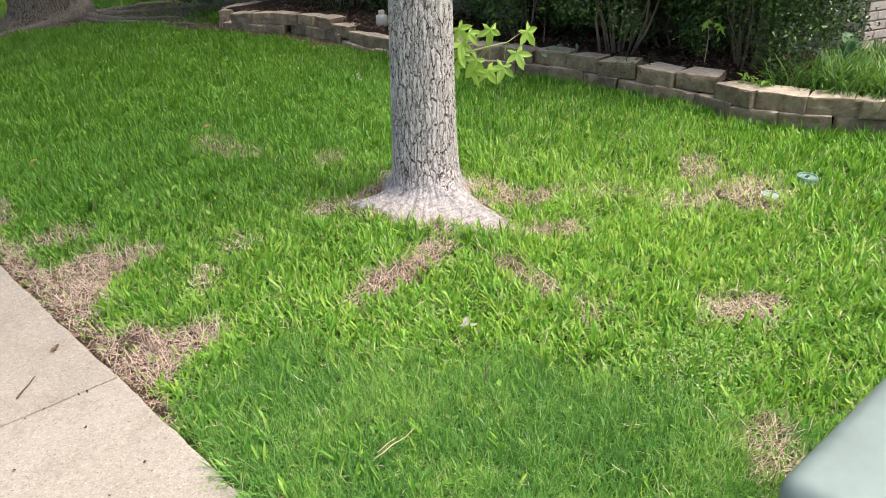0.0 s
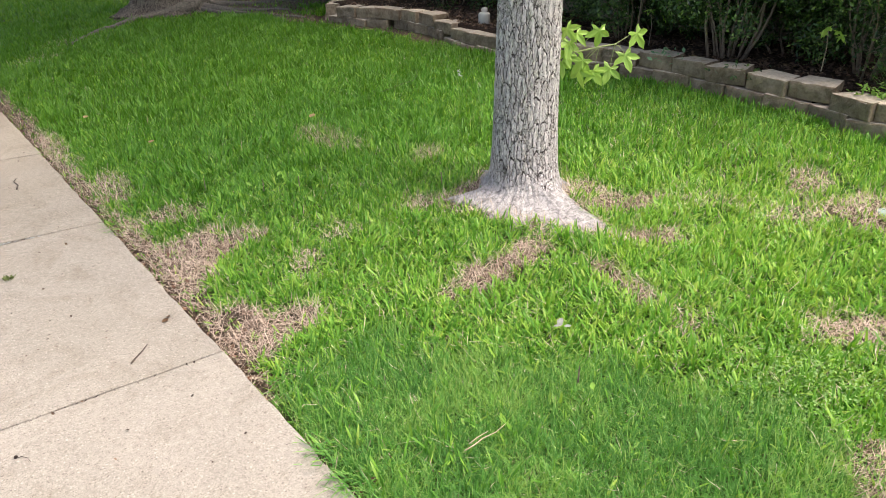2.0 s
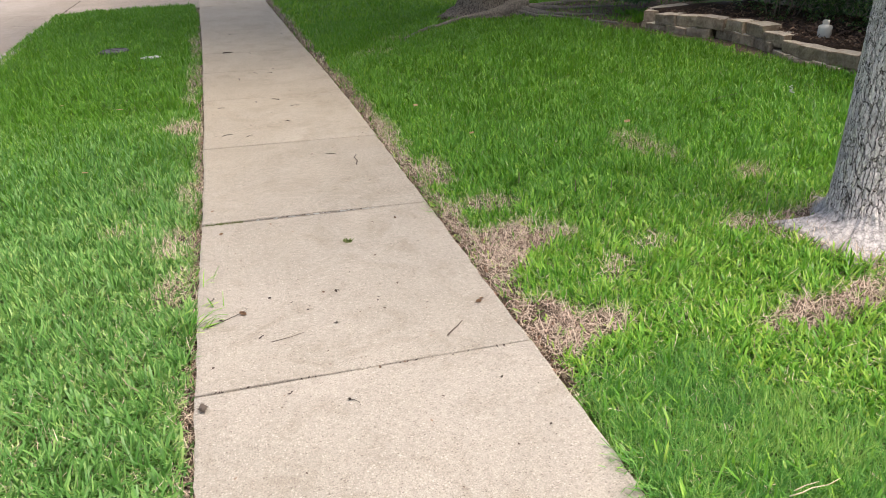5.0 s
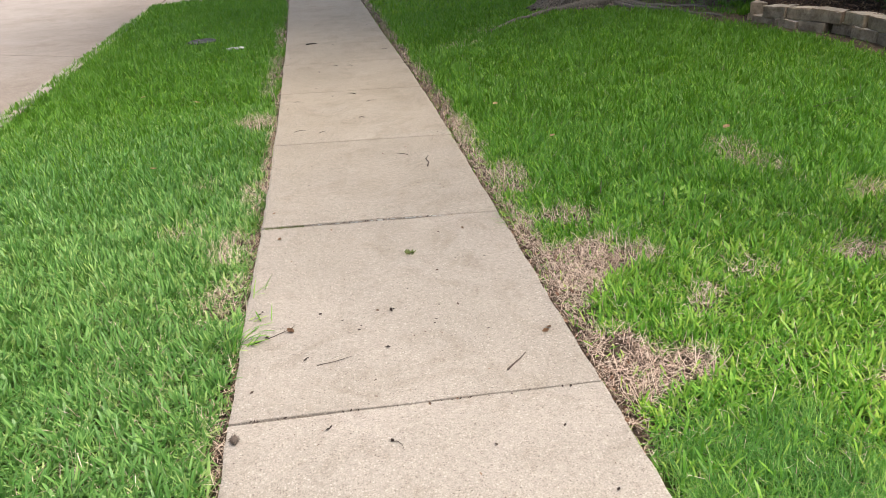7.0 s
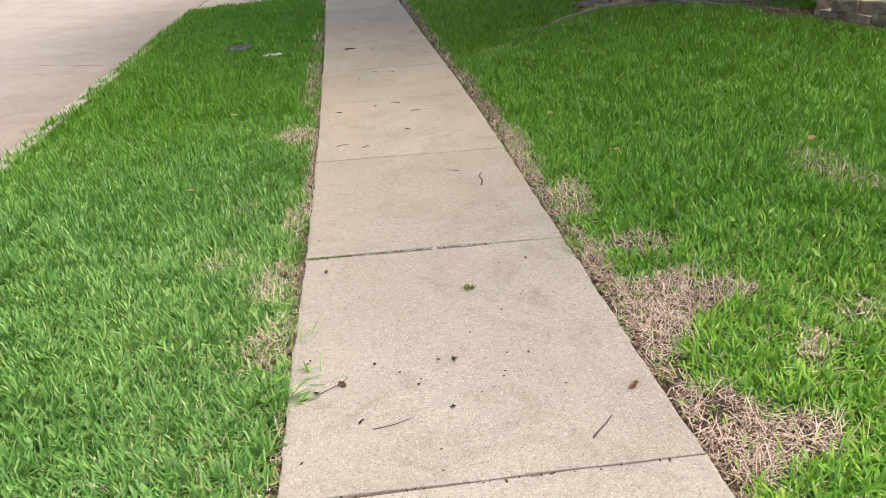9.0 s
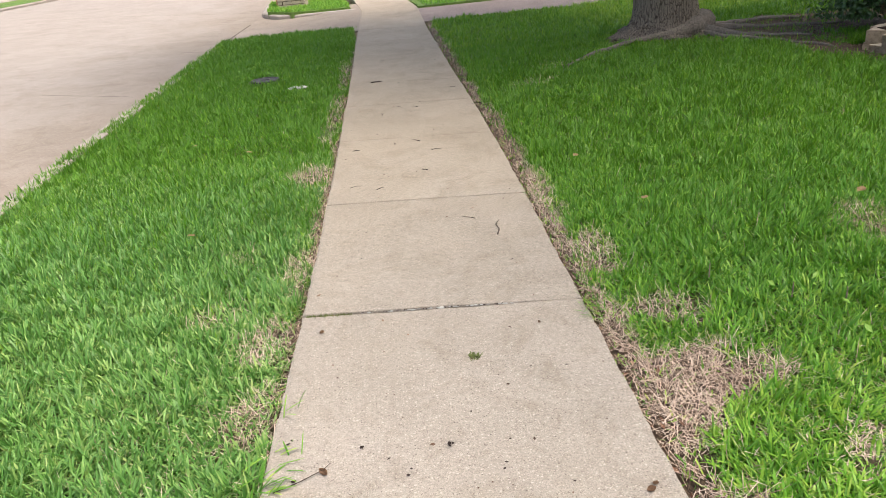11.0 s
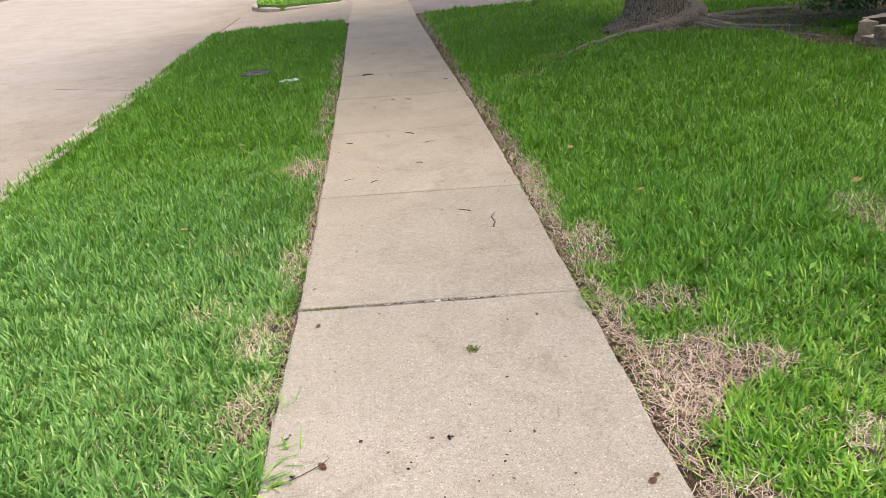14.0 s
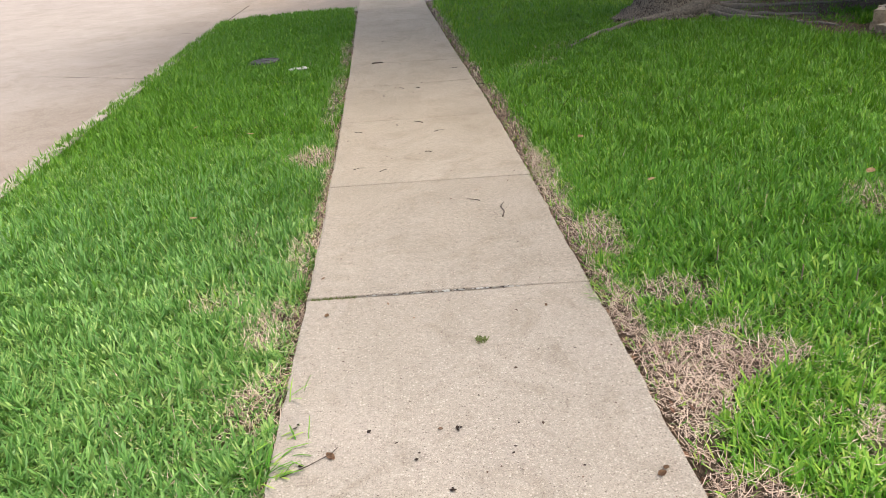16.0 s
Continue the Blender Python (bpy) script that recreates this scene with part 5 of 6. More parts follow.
def round_lid(name, x, y, r, h, mat, label, tilt=0.0):
    th = tagged(new(name), label, "lid")
    th.matrix_world = pose(x, y, float(lawn_z(x, y)) + 0.0, tilt, tilt * 0.6, 0)
    bm = bmesh.new()
    prof = [(r, 0.0), (r, h * 0.75), (r * 0.94, h), (r * 0.80, h), (r * 0.78, h - 0.006), (r * 0.1, h - 0.004)]
    rings = [[bm.verts.new((q * math.cos(k * math.tau / 28), q * math.sin(k * math.tau / 28), z)) for k in range(28)] for q, z in prof]
    for p, q in zip(rings, rings[1:]):
        for k in range(28):
            bm.faces.new((p[k], p[(k + 1) % 28], q[(k + 1) % 28], q[k]))
    bm.faces.new(rings[-1])
    bm.faces.new(rings[0][::-1])
    part("cover", bm, mat, th, shade=False)
    if mat is not M_GREY_LID:
        part("key_slot", box_bm(-r * 0.3, r * 0.3, -0.008, 0.008, h - 0.006, h + 0.001, 0.001, 1), M_IRON, th)
    return th


round_lid("cleanout_lid", 3.24, -1.19, 0.056, 0.034, M_LID, "round green plastic cleanout lid in the lawn")
round_lid("valve_lid", 2.95, -1.13, 0.055, 0.010, M_GREY_LID, "pale weathered round valve lid in worn lawn", 4)
round_lid("meter_cover", -2.25, 7.70, 0.17, 0.02, M_IRON, "dark cast-iron meter cover in the verge")


def scatter_leaves(name, spots, size, mat, label, category, group):
    """Little curled leaves lying flat, each a thing of its own."""
    r = random.Random(len(spots) * 7 + int(size * 1000))
    made = []
    for x, y, z in spots:
        bm = bmesh.new()
        L, W = size * r.uniform(0.6, 1.3), size * r.uniform(0.22, 0.42)
        rows = []
        for s in np.linspace(0, 1, 5):
            w = W * math.sin(math.pi * (0.06 + 0.88 * s))
            rows.append([bm.verts.new((L * (s - 0.5), sg * w, 0.25 * L * (s - 0.5) ** 2 + 0.25 * w * abs(sg) + 0.003)) for sg in (-1, 0, 1)])
        for p, q in zip(rows, rows[1:]):
            for c in (0, 1):
                bm.faces.new((p[c], p[c + 1], q[c + 1], q[c]))
        bmesh.ops.solidify(bm, geom=bm.faces[:], thickness=0.0012)
        ob = part(name, bm, mat)
        ob.matrix_world = pose(x, y, z, r.uniform(-12, 12), r.uniform(-12, 12), r.uniform(0, 360))
        tagged(ob, label, category, group)
        made.append(ob)
    return made


WALK_BITS = [(-0.95, 2.58), (-0.97, 2.23), (-0.86, 1.98), (-0.78, 2.11), (-0.68, 2.03), (-0.53, 2.15), (-0.54, 2.03), (-1.10, 1.90), (-0.93, 0.70), (-1.17, 0.78),
             (-0.77, 0.57), (-0.68, 0.40), (-0.63, 0.67), (-0.47, 0.55), (-0.98, 0.39), (-0.91, -0.03), (-0.17, -0.19), (-0.11, -0.49), (-0.16, 1.05), (-0.55, 0.83),
             (-0.84, 0.63), (-0.64, 0.66), (-0.44, 0.66), (-0.48, 0.52), (-0.28, 0.43), (-0.85, 5.82), (-0.84, 5.42), (-1.15, 4.71), (-1.12, 4.38), (-0.66, 3.94), (-0.21, 2.03)]
scatter_leaves("litter_bit", [(x, y, 0.002) for x, y in WALK_BITS], 0.012, M_DARK, "small dark dried leaf scrap on the sidewalk", "leaf scrap", "leaf scraps on the sidewalk")
scatter_leaves("dead_leaf", [(-0.72, -0.14, 0.004), (-1.14, 0.57, 0.004), (-1.18, 0.76, 0.003), (-0.78, 0.54, 0.003), (-0.92, -0.04, 0.003), (-0.93, 0.70, 0.003), (-0.68, 0.39, 0.003), (-0.99, 0.38, 0.003), (-0.64, 0.67, 0.003)], 0.019, M_DARK, "curled dark dead leaf on the sidewalk", "leaf", "dead leaves on the sidewalk")
scatter_leaves("dead_leaf", [(-1.12, 1.50, 0.003), (-0.07, 0.36, 0.003), (-1.16, 1.85, 0.003), (-0.05, 0.38, 0.003), (-1.05, 0.60, 0.004)], 0.032, M_DEAD, "brown dead leaf on the sidewalk", "leaf", "dead leaves on the sidewalk")
scatter_leaves("dry_leaf", [(0.42, 3.30, 0.10), (-1.86, 4.24, 0.08), (-1.91, 2.58, 0.09), (-2.35, 4.6, 0.08), (0.60, 2.45, 0.09), (1.6, 2.1, 0.15)], 0.06, plain("tan_dry_leaf", (0.42, 0.29, 0.16), 0.8, 0.2, 0.3, 60),
               "tan dry leaf lying on the grass", "leaf", "dry leaves on the lawn")


def stick(points, radius, mat, label):
    ob = part("twig", tube(points, [radius * (1 - 0.5 * k / (len(points) - 1)) for k in range(len(points))], 6), mat, shade=True)
    return tagged(ob, label, "twig")


M_STICK = plain("weathered_stick", (0.12, 0.097, 0.08), 0.9, 0.15, 0.3, 70, 0.001)
stick([(-0.275, 0.145, 0.005), (-0.245, 0.175, 0.005), (-0.215, 0.20, 0.0055), (-0.185, 0.235, 0.005)], 0.0036, M_STICK, "short grey twig on the sidewalk")
stick([(-0.235, 2.36, 0.006), (-0.215, 2.43, 0.006), (-0.225, 2.50, 0.007), (-0.20, 2.56, 0.006)], 0.0045, M_STICK, "short crooked brown twig on the sidewalk")
stick([(-0.95, 0.335, 0.004), (-0.88, 0.345, 0.004), (-0.82, 0.365, 0.004)], 0.0016, M_STICK, "thin grass stalk on the sidewalk")
stick([(-0.98, 6.93, 0.006), (-0.90, 6.94, 0.006), (-0.86, 6.935, 0.006)], 0.008, M_DARK, "dark twig across the sidewalk joint")
stick([(-1.20, 0.53, 0.006), (-1.12, 0.56, 0.012), (-1.05, 0.61, 0.008), (-1.03, 0.64, 0.006)], 0.0018, M_DARK, "dark brown twig at the sidewalk edge")
stick([(-0.725, -0.142, 0.004), (-0.705, -0.148, 0.006), (-0.692, -0.165, 0.005), (-0.688, -0.19, 0.004)], 0.0013, M_DARK, "curled dark leaf stalk on the sidewalk")
TWIGS = [(-0.86, 5.38), (-0.69, 5.62), (-0.54, 5.57), (-1.06, 4.27), (-0.56, 3.62), (-0.87, 3.32), (-1.03, 3.4), (-0.36, 2.65), (-0.45, 4.1), (-0.59, 4.4), (-0.76, 4.37), (-0.68, 6.78), (-0.13, 6.3), (-0.2, 8.0), (-0.85, 8.3), (0.02, 5.47)]
tw = random.Random(17)
for x, y in TWIGS:
    a, d = tw.uniform(0, 3.14), tw.uniform(0.018, 0.045)
    c, q = math.cos(a) * d, math.sin(a) * d
    stick([(x - c, y - q, 0.004), (x + tw.uniform(-0.006, 0.006), y + tw.uniform(-0.006, 0.006), 0.008), (x + c, y + q, 0.004)], tw.uniform(0.002, 0.0036), M_DARK, "small dark twig fallen on the sidewalk")
M_STALK = plain("bleached_stalk", (0.50, 0.41, 0.28), 0.8, 0.2, 0.2, 50)
stick([(0.335, -1.065, 0.080), (0.37, -1.068, 0.085), (0.41, -1.062, 0.085), (0.46, -1.066, 0.085), (0.505, -1.06, 0.09)], 0.0022, M_STALK, "bleached dry stalk lying on fine grass")
stick([(0.36, -1.055, 0.085), (0.40, -1.05, 0.087), (0.44, -1.052, 0.09)], 0.0018, M_STALK, "bleached dry stalk lying on fine grass")
stick([(2.30, 2.28, 0.165), (2.50, 2.33, 0.175), (2.66, 2.36, 0.18), (2.76, 2.45, 0.185), (2.88, 2.62, 0.185)], 0.0018, M_STICK, "thin grey fallen twig on the lawn")


def pale_scrap(x, y, z, size, label):
    bm = bmesh.new()
    r = random.Random(int(x * 100))
    for k in range(5):
        q = box_bm(-size * 0.5, size * 0.5, -size * 0.12, size * 0.12, 0, 0.004, 0.0015, 1)
        q.transform(pose(r.uniform(-1, 1) * size * 0.4, r.uniform(-1, 1) * size * 0.4, 0.01 * k, r.uniform(-40, 40), r.uniform(-40, 40), r.uniform(0, 180)))
        me = bpy.data.meshes.new("tmp")
        q.to_mesh(me)
        q.free()
        bm.from_mesh(me)
        bpy.data.meshes.remove(me)
    ob = part("scrap", bm, M_CHALK)
    ob.location = (x, y, z)
    return tagged(ob, label, "scrap")


scatter_leaves("dead_leaf", [(1.03, -0.78, 0.095), (1.06, -0.80, 0.09), (1.05, -0.77, 0.10)], 0.033, M_CHALK, "bleached curled leaf caught in the grass", "leaf", "bleached leaves in the grass")
pale_scrap(3.0, 2.2, 0.19, 0.035, "white blossom scrap on the lawn")
for k, (dx, dy) in enumerate(((0, 0), (0.07, 0.03), (-0.08, 0.02), (0.13, -0.02), (-0.14, -0.03), (0.04, -0.05))):
    bm = bmesh.new()
    bmesh.ops.create_icosphere(bm, subdivisions=2, radius=0.026)
    for v in bm.verts:
        v.co = Vector((v.co.x * 1.3, v.co.y, v.co.z * 0.5)) * (1 + 0.3 * (noise.noise(v.co * 40 + Vector((k, 0, 0)))))
    ob = part("lime_lump", bm, M_CHALK)
    ob.location = (-1.78 + dx * 0.6, 7.02 + dy, 0.012)
    tagged(ob, "lump of white lime grit spilled on the verge", "grit", "white lime lumps")

# moss in the raised joint, and a tuft on the slab
rs = np.random.RandomState(33)
n_ = 260
mx = rs.uniform(-1.20, -1.0, n_)
tagged(blades("joint_moss", mx, 1.66 - 0.064 * (mx + 1.22) + rs.normal(0, 0.008, n_), np.full(n_, -0.008), rs.uniform(0.008, 0.022, n_), np.full(n_, 0.004), rs.uniform(0, 0.9, n_), rs.uniform(0, 1, n_), M_MOSS, rs.uniform(0.85, 1.0, n_), 2, 3),
       "green moss in the sidewalk joint", "moss", kind="stuff")
n_ = 90
tagged(blades("moss_tuft", rs.normal(-0.50, 0.012, n_), rs.normal(1.18, 0.010, n_), np.full(n_, 0.001), rs.uniform(0.008, 0.02, n_), np.full(n_, 0.005), rs.uniform(0.2, 1.2, n_), rs.uniform(0, 1, n_), M_MOSS, rs.uniform(0.5, 1.0, n_), 2, 5),
       "little olive moss tuft on the sidewalk", "moss", kind="stuff")


# ---- grass ----
def sow(x0, x1, y0, y1, density, seed, clump=3):
    """Roots in small clumps over a rectangle."""
    rs = np.random.RandomState(seed)
    n = int((x1 - x0) * (y1 - y0) * density / clump)
    cx, cy = rs.uniform(x0, x1, n), rs.uniform(y0, y1, n)
    x = np.repeat(cx, clump) + rs.normal(0, 0.008, n * clump)
    y = np.repeat(cy, clump) + rs.normal(0, 0.008, n * clump)
    return x, y, rs


def on_grass(x, y):
    """True where turf grows: not on paving, trees, lids, bed or soil."""
    ok = ((x > edge_r(y) + 0.012) & (x < wall_x(y) - 0.02)) | ((x < edge_l(y) - 0.006) & (x > KERB - 0.10) & (y < 12.06 - 0.25 * smooth(-2.9, -3.5, x)))
    ok |= (x > edge_r(y) + 0.012) & (y > 5.5) & (x < 7.5) & (y < 12.0)
    ok &= ~((x > 4.2 + np.maximum(0, 12 - y) * 0.9) & (y > 9.9))
    ok &= root_gap(x, y) > 0.01
    ok &= np.hypot(x - 2.6, y - 7.78) > 0.5
    for lx, ly, lr in ((3.24, -1.19, 0.07), (2.95, -1.13, 0.06), (-2.25, 7.7, 0.22)):
        ok &= np.hypot(x - lx, y - ly) > lr
    ok &= ~((x > 0.50) & (x < 1.31) & (y > -2.96) & (y < -2.11))
    return ok


def fine_zone(x, y):
    """1 where the fine, thin-bladed grass has taken over."""
    reach = np.interp(x, [0.0, 0.3, 0.57, 0.82, 0.96, 1.06, 1.2, 1.38, 1.6], [-0.22, -0.25, -0.37, -0.57, -0.74, -0.93, -1.3, -1.8, -2.4])
    d = reach - y + 0.34 * (lattice(x, y, 0.12, 82) - 0.5) + 0.30 * (lattice(x, y, 0.3, 81) - 0.5)
    return 0.95 * smooth(-0.12, 0.22, d) * (x > -0.1)


def sward(x, y, seed):
    """Directions in which blades lean: neighbours lean alike, with much scatter."""
    rs = np.random.RandomState(seed)
    return 9.0 * lattice(x, y, 0.26, 96) + 5.0 * lattice(x, y, 0.09, 99) + rs.normal(0, 1.6, len(x))


def coarse(name, x0, x1, y0, y1, density, seed, segs, wide, label, tall=1.0, vig_light0=0.0, mat=None, low=0.0, flat=0.0, fade=(-9, -8, 20, 21)):
    """Broad blades in tufts; low: how many short flat blades per square metre fill the sward below them; fade: where along y they begin and end."""
    x, y, rs = sow(x0, x1, y0, y1, density, seed, 4)
    tuft = np.repeat(rs.normal(0, 1, len(x) // 4), 4)
    some = rs.rand(len(x)) < smooth(fade[0], fade[1], y) * smooth(fade[3], fade[2], y)
    x, y, tuft = x[some], y[some], tuft[some]
    w = worn(x, y)
    keep = on_grass(x, y) & (rs.rand(len(x)) > w * 0.95) & (rs.rand(len(x)) > 0.90 * fine_zone(x, y))
    keep &= rs.rand(len(x)) < 0.50 + 1.0 * lattice(x, y, 0.10, 91)
    x, y, w, tuft = x[keep], y[keep], w[keep], tuft[keep]
    n = len(x)
    lush = smooth(0.25, 0.75, 0.6 * lattice(x, y, 0.9, 92) + 0.4 * lattice(x, y, 0.25, 93))
    near_worn = worn(x + 0.06, y) + worn(x - 0.06, y) + worn(x, y + 0.06) + worn(x, y - 0.06)
    ln = tall * rs.uniform(0.042, 0.098, n) * (0.72 + 0.22 * lush + 0.5 * lattice(x, y, 0.10, 94) + 0.12 * np.clip(tuft, -1.5, 2)) * (1 - 0.35 * w)
    poor = 0.42 * np.exp(-np.hypot((x - 1.6) / 1.5, (y + 0.3) / 1.3) ** 2) * (x > 0)
    # x and y terms also put crown shade and sun into the colour
    vig_light = np.clip(0.46 + vig_light0 + 0.13 * (lush - 0.5) + 0.16 * (lattice(x, y, 0.07, 90) - 0.5) - 0.07 * np.minimum(near_worn, 2) - poor * 0.45 + 0.20 * smooth(0.6, 2.4, y) * (x > 0)
                  + (0.26 * smooth(0.8, 3.2, y) + 0.20 * smooth(1.3, 0.2, y)) * (x < 0) - 0.35 * smooth(1.6, 2.8, x) * smooth(8.2, 9.2, y) - 0.10 * smooth(2.0, 3.2, x) * smooth(1.0, -0.4, y) - 0.22 * np.exp(-((x - 2.4) / 0.8) ** 2 - ((y + 1.0) / 0.7) ** 2) + 0.19 * tuft + rs.normal(0, 0.10, n), 0.02, 1)
    ob = blades(name, x, y, lawn_z(x, y) - 0.004, ln, wide * rs.uniform(0.6, 1.25, n), np.abs(rs.normal(0.60 + flat, 0.36, n)), rs.normal(0.40, 0.40, n), mat or M_GRASS, vig_light, segs, seed + 1, sward(x, y, seed + 2))
    tagged(ob, label, "grass", kind="stuff")
    if not low:
        return
    x, y, rs = sow(x0, x1, y0, y1, low, seed + 500, 2)
    keep = on_grass(x, y) & (rs.rand(len(x)) > worn(x, y) * 0.97) & (rs.rand(len(x)) > 0.7 * fine_zone(x, y))
    x, y = x[keep], y[keep]
    n = len(x)
    ob = blades(name.replace("grass", "undergrowth"), x, y, lawn_z(x, y), rs.uniform(0.025, 0.055, n), wide * rs.uniform(0.8, 1.4, n), np.clip(rs.normal(0.95, 0.3, n), 0.2, 1.4), rs.normal(0.1, 0.2, n),
                mat or M_GRASS, np.clip(rs.normal(0.42 + vig_light0, 0.2, n), 0.02, 1), 1, seed + 501)
    tagged(ob, "short green shoots between the taller blades", "grass", kind="stuff")


coarse("verge_grass", -3.58, -1.20, -1.4, 4.4, 7400, 201, 3, 0.0082, "broad-bladed green grass on the verge by the sidewalk", 0.92, -0.05, M_VERGE_SHEEN, 8000, 0.06, (-9, -8, 1.6, 4.4))
coarse("lawn_grass", 0.0, 2.7, -2.6, 3.6, 7600, 203, 3, 0.0080, "broad-bladed yellow-green lawn grass with worn patches", 0.88, 0.02, None, 8000, 0.14, (-9, -8, 1.6, 3.6))
coarse("verge_grass", -3.58, -1.20, 1.6, 12.0, 5600, 205, 2, 0.0080, "broad-bladed green grass on the verge by the sidewalk", 0.82, 0.10, M_LUSH, 3000, 0.0, (1.6, 4.4, 20, 21))
coarse("lawn_grass", 2.7, 5.2, -2.6, 3.6, 5800, 207, 2, 0.0084, "broad-bladed lawn grass before the block wall", 0.92, 0.06, None, 3500, 0.0, (-9, -8, 1.6, 3.6))
coarse("lawn_grass", -0.1, 4.2, 1.6, 8.6, 5600, 209, 2, 0.0080, "lush deep green lawn grass", 0.85, 0.14, M_LUSH, 3000, 0.0, (1.6, 3.6, 20, 21))
coarse("lawn_grass", 4.2, 6.6, 6.6, 8.6, 2600, 213, 2, 0.0105, "green lawn grass beyond the wall", 1.0, 0.0, M_LUSH)
coarse("lawn_grass", -0.15, 7.4, 8.6, 12.0, 3000, 211, 2, 0.0100, "green lawn grass before the driveway", 0.85, -0.14, M_LUSH)

x, y, rs = sow(0.0, 1.9, -2.6, 0.1, 34000, 221, 4)
keep = on_grass(x, y) & (rs.rand(len(x)) < fine_zone(x, y)) & (rs.rand(len(x)) > 0.95 * worn(x, y))
x, y = x[keep], y[keep]
n_ = len(x)
tagged(blades("fine_grass", x, y, lawn_z(x, y) - 0.003, rs.uniform(0.03, 0.085, n_), rs.uniform(0.0017, 0.0034, n_), np.abs(rs.normal(0.7, 0.4, n_)), rs.normal(0.5, 0.6, n_), M_FINE,
              np.clip(0.42 + 0.7 * (lattice(x, y, 0.16, 95) - 0.5) + rs.normal(0, 0.26, n_), 0, 1), 2, 222), "fine thin-bladed bluish green grass by the cabinet", "grass", kind="stuff")


def straw(name, x0, x1, y0, y1, density, seed, label):
    x, y, rs = sow(x0, x1, y0, y1, density, seed, 2)
    w = worn(x, y)
    foot = (np.hypot(x - 1.86, y - 0.26) < 0.75) & (root_gap(x, y) > -0.03)
    keep = (on_grass(x, y) | foot) & (rs.rand(len(x)) < 0.10 * (1 - 0.85 * smooth(0.7, 1.6, y)) * (1 - 0.6 * fine_zone(x, y)) + 0.90 * w) & (np.hypot(x - 2.6, y - 7.7) > 0.95) & ~((x > 2.6) & (y > 5.9)) & ~((x > 3.3) & (y > 3.2))
    keep &= (lattice(x, y, 0.16, 97) > 0.10 * (w > 0.4)) & ((x > edge_r(y) + 0.035) | (x < -1) | (rs.rand(len(x)) < 0.3))
    x, y = x[keep], y[keep]
    n = len(x)
    ob = blades(name, x, y, lawn_z(x, y) + rs.uniform(0.0, 0.018, n), 0.018 + 0.075 * rs.rand(n) ** 1.6, rs.uniform(0.0012, 0.0030, n), np.clip(rs.normal(1.30, 0.35, n), 0.2, 1.65),
                rs.normal(0.2, 0.8, n), M_STRAW, np.clip(0.35 + 0.5 * (lattice(x, y, 0.2, 98) - 0.5) + rs.normal(0, 0.24, n), 0, 1), 2, seed + 1)
    return tagged(ob, label, "dead grass", kind="stuff")


straw("dead_grass", 0.0, 3.6, -2.6, 3.6, 14500, 231, "pinkish tan dead grass in worn patches of lawn")
straw("dead_grass", -0.15, 1.6, 3.6, 12.0, 4500, 233, "tan dead grass along the sidewalk edge")
straw("dead_grass", -1.9, -1.20, -1.4, 4.0, 14000, 237, "tan dead grass along the verge edge")
straw("dead_grass", -1.7, -1.20, 4.0, 12.0, 6000, 235, "tan dead grass along the verge edge")


def far_blades(name, x0, x1, y0, y1, density, seed, test, top, label):
    x, y, rs = sow(x0, x1, y0, y1, density, seed)
    keep = test(x, y)
    x, y = x[keep], y[keep]
    n = len(x)
    ob = blades(name, x, y, top(x, y) - 0.005, rs.uniform(0.05, 0.09, n), rs.uniform(0.009, 0.015, n), np.abs(rs.normal(0.4, 0.3, n)), rs.normal(0.5, 0.4, n), M_GRASS, np.clip(rs.normal(0.42, 0.1, n), 0, 1), 2, seed + 1)
    return tagged(ob, label, "grass", kind="stuff")


far_blades("verge_grass", -3.6, -1.4, 15.3, 18.3, 1500, 241, lambda x, y: (x > -3.26 + walk_shift(y) * 0.9 + 0.9 * np.maximum(0, 15.9 - y)) & (x < -1.46 + walk_shift(y)) & ~((x > -3.3) & (x < -2.5) & (y > 16.5) & (y < 17.2)), lambda x, y: x * 0 + 0.035, "mown grass of the far verge")
far_blades("lawn_grass", -0.6, 4.36, 14.3, 19.0, 900, 243, lambda x, y: x > walk_shift(y), lambda x, y: 0.0125 * np.maximum(x, 0) + 0.03, "mown grass beyond the driveway")

# weeds creeping over the sidewalk edge
for k, (x, y, n, s) in enumerate(((-1.20, 0.55, 16, 0.05), (-1.22, 0.60, 14, 0.05), (-1.20, 0.72, 8, 0.05), (-1.20, 1.0, 10, 0.04))):
    rs = np.random.RandomState(800 + k)
    th = blades("creeping_grass", rs.normal(0, 0.04, n), rs.normal(0, 0.04, n), np.full(n, 0.004), rs.uniform(0.05, 0.10, n), rs.uniform(0.004, 0.007, n), np.abs(rs.normal(1.0, 0.3, n)), rs.uniform(0.1, 0.6, n), M_GRASS, rs.uniform(0.2, 0.6, n), 3, 810 + k, azimuth=rs.normal(0.0, 0.8, n), floor_z=0.003)
    th.location = (x - 0.03, y, 0)
    tagged(th, "grass runner creeping over the sidewalk edge", "grass", "grass runners at the sidewalk edge")

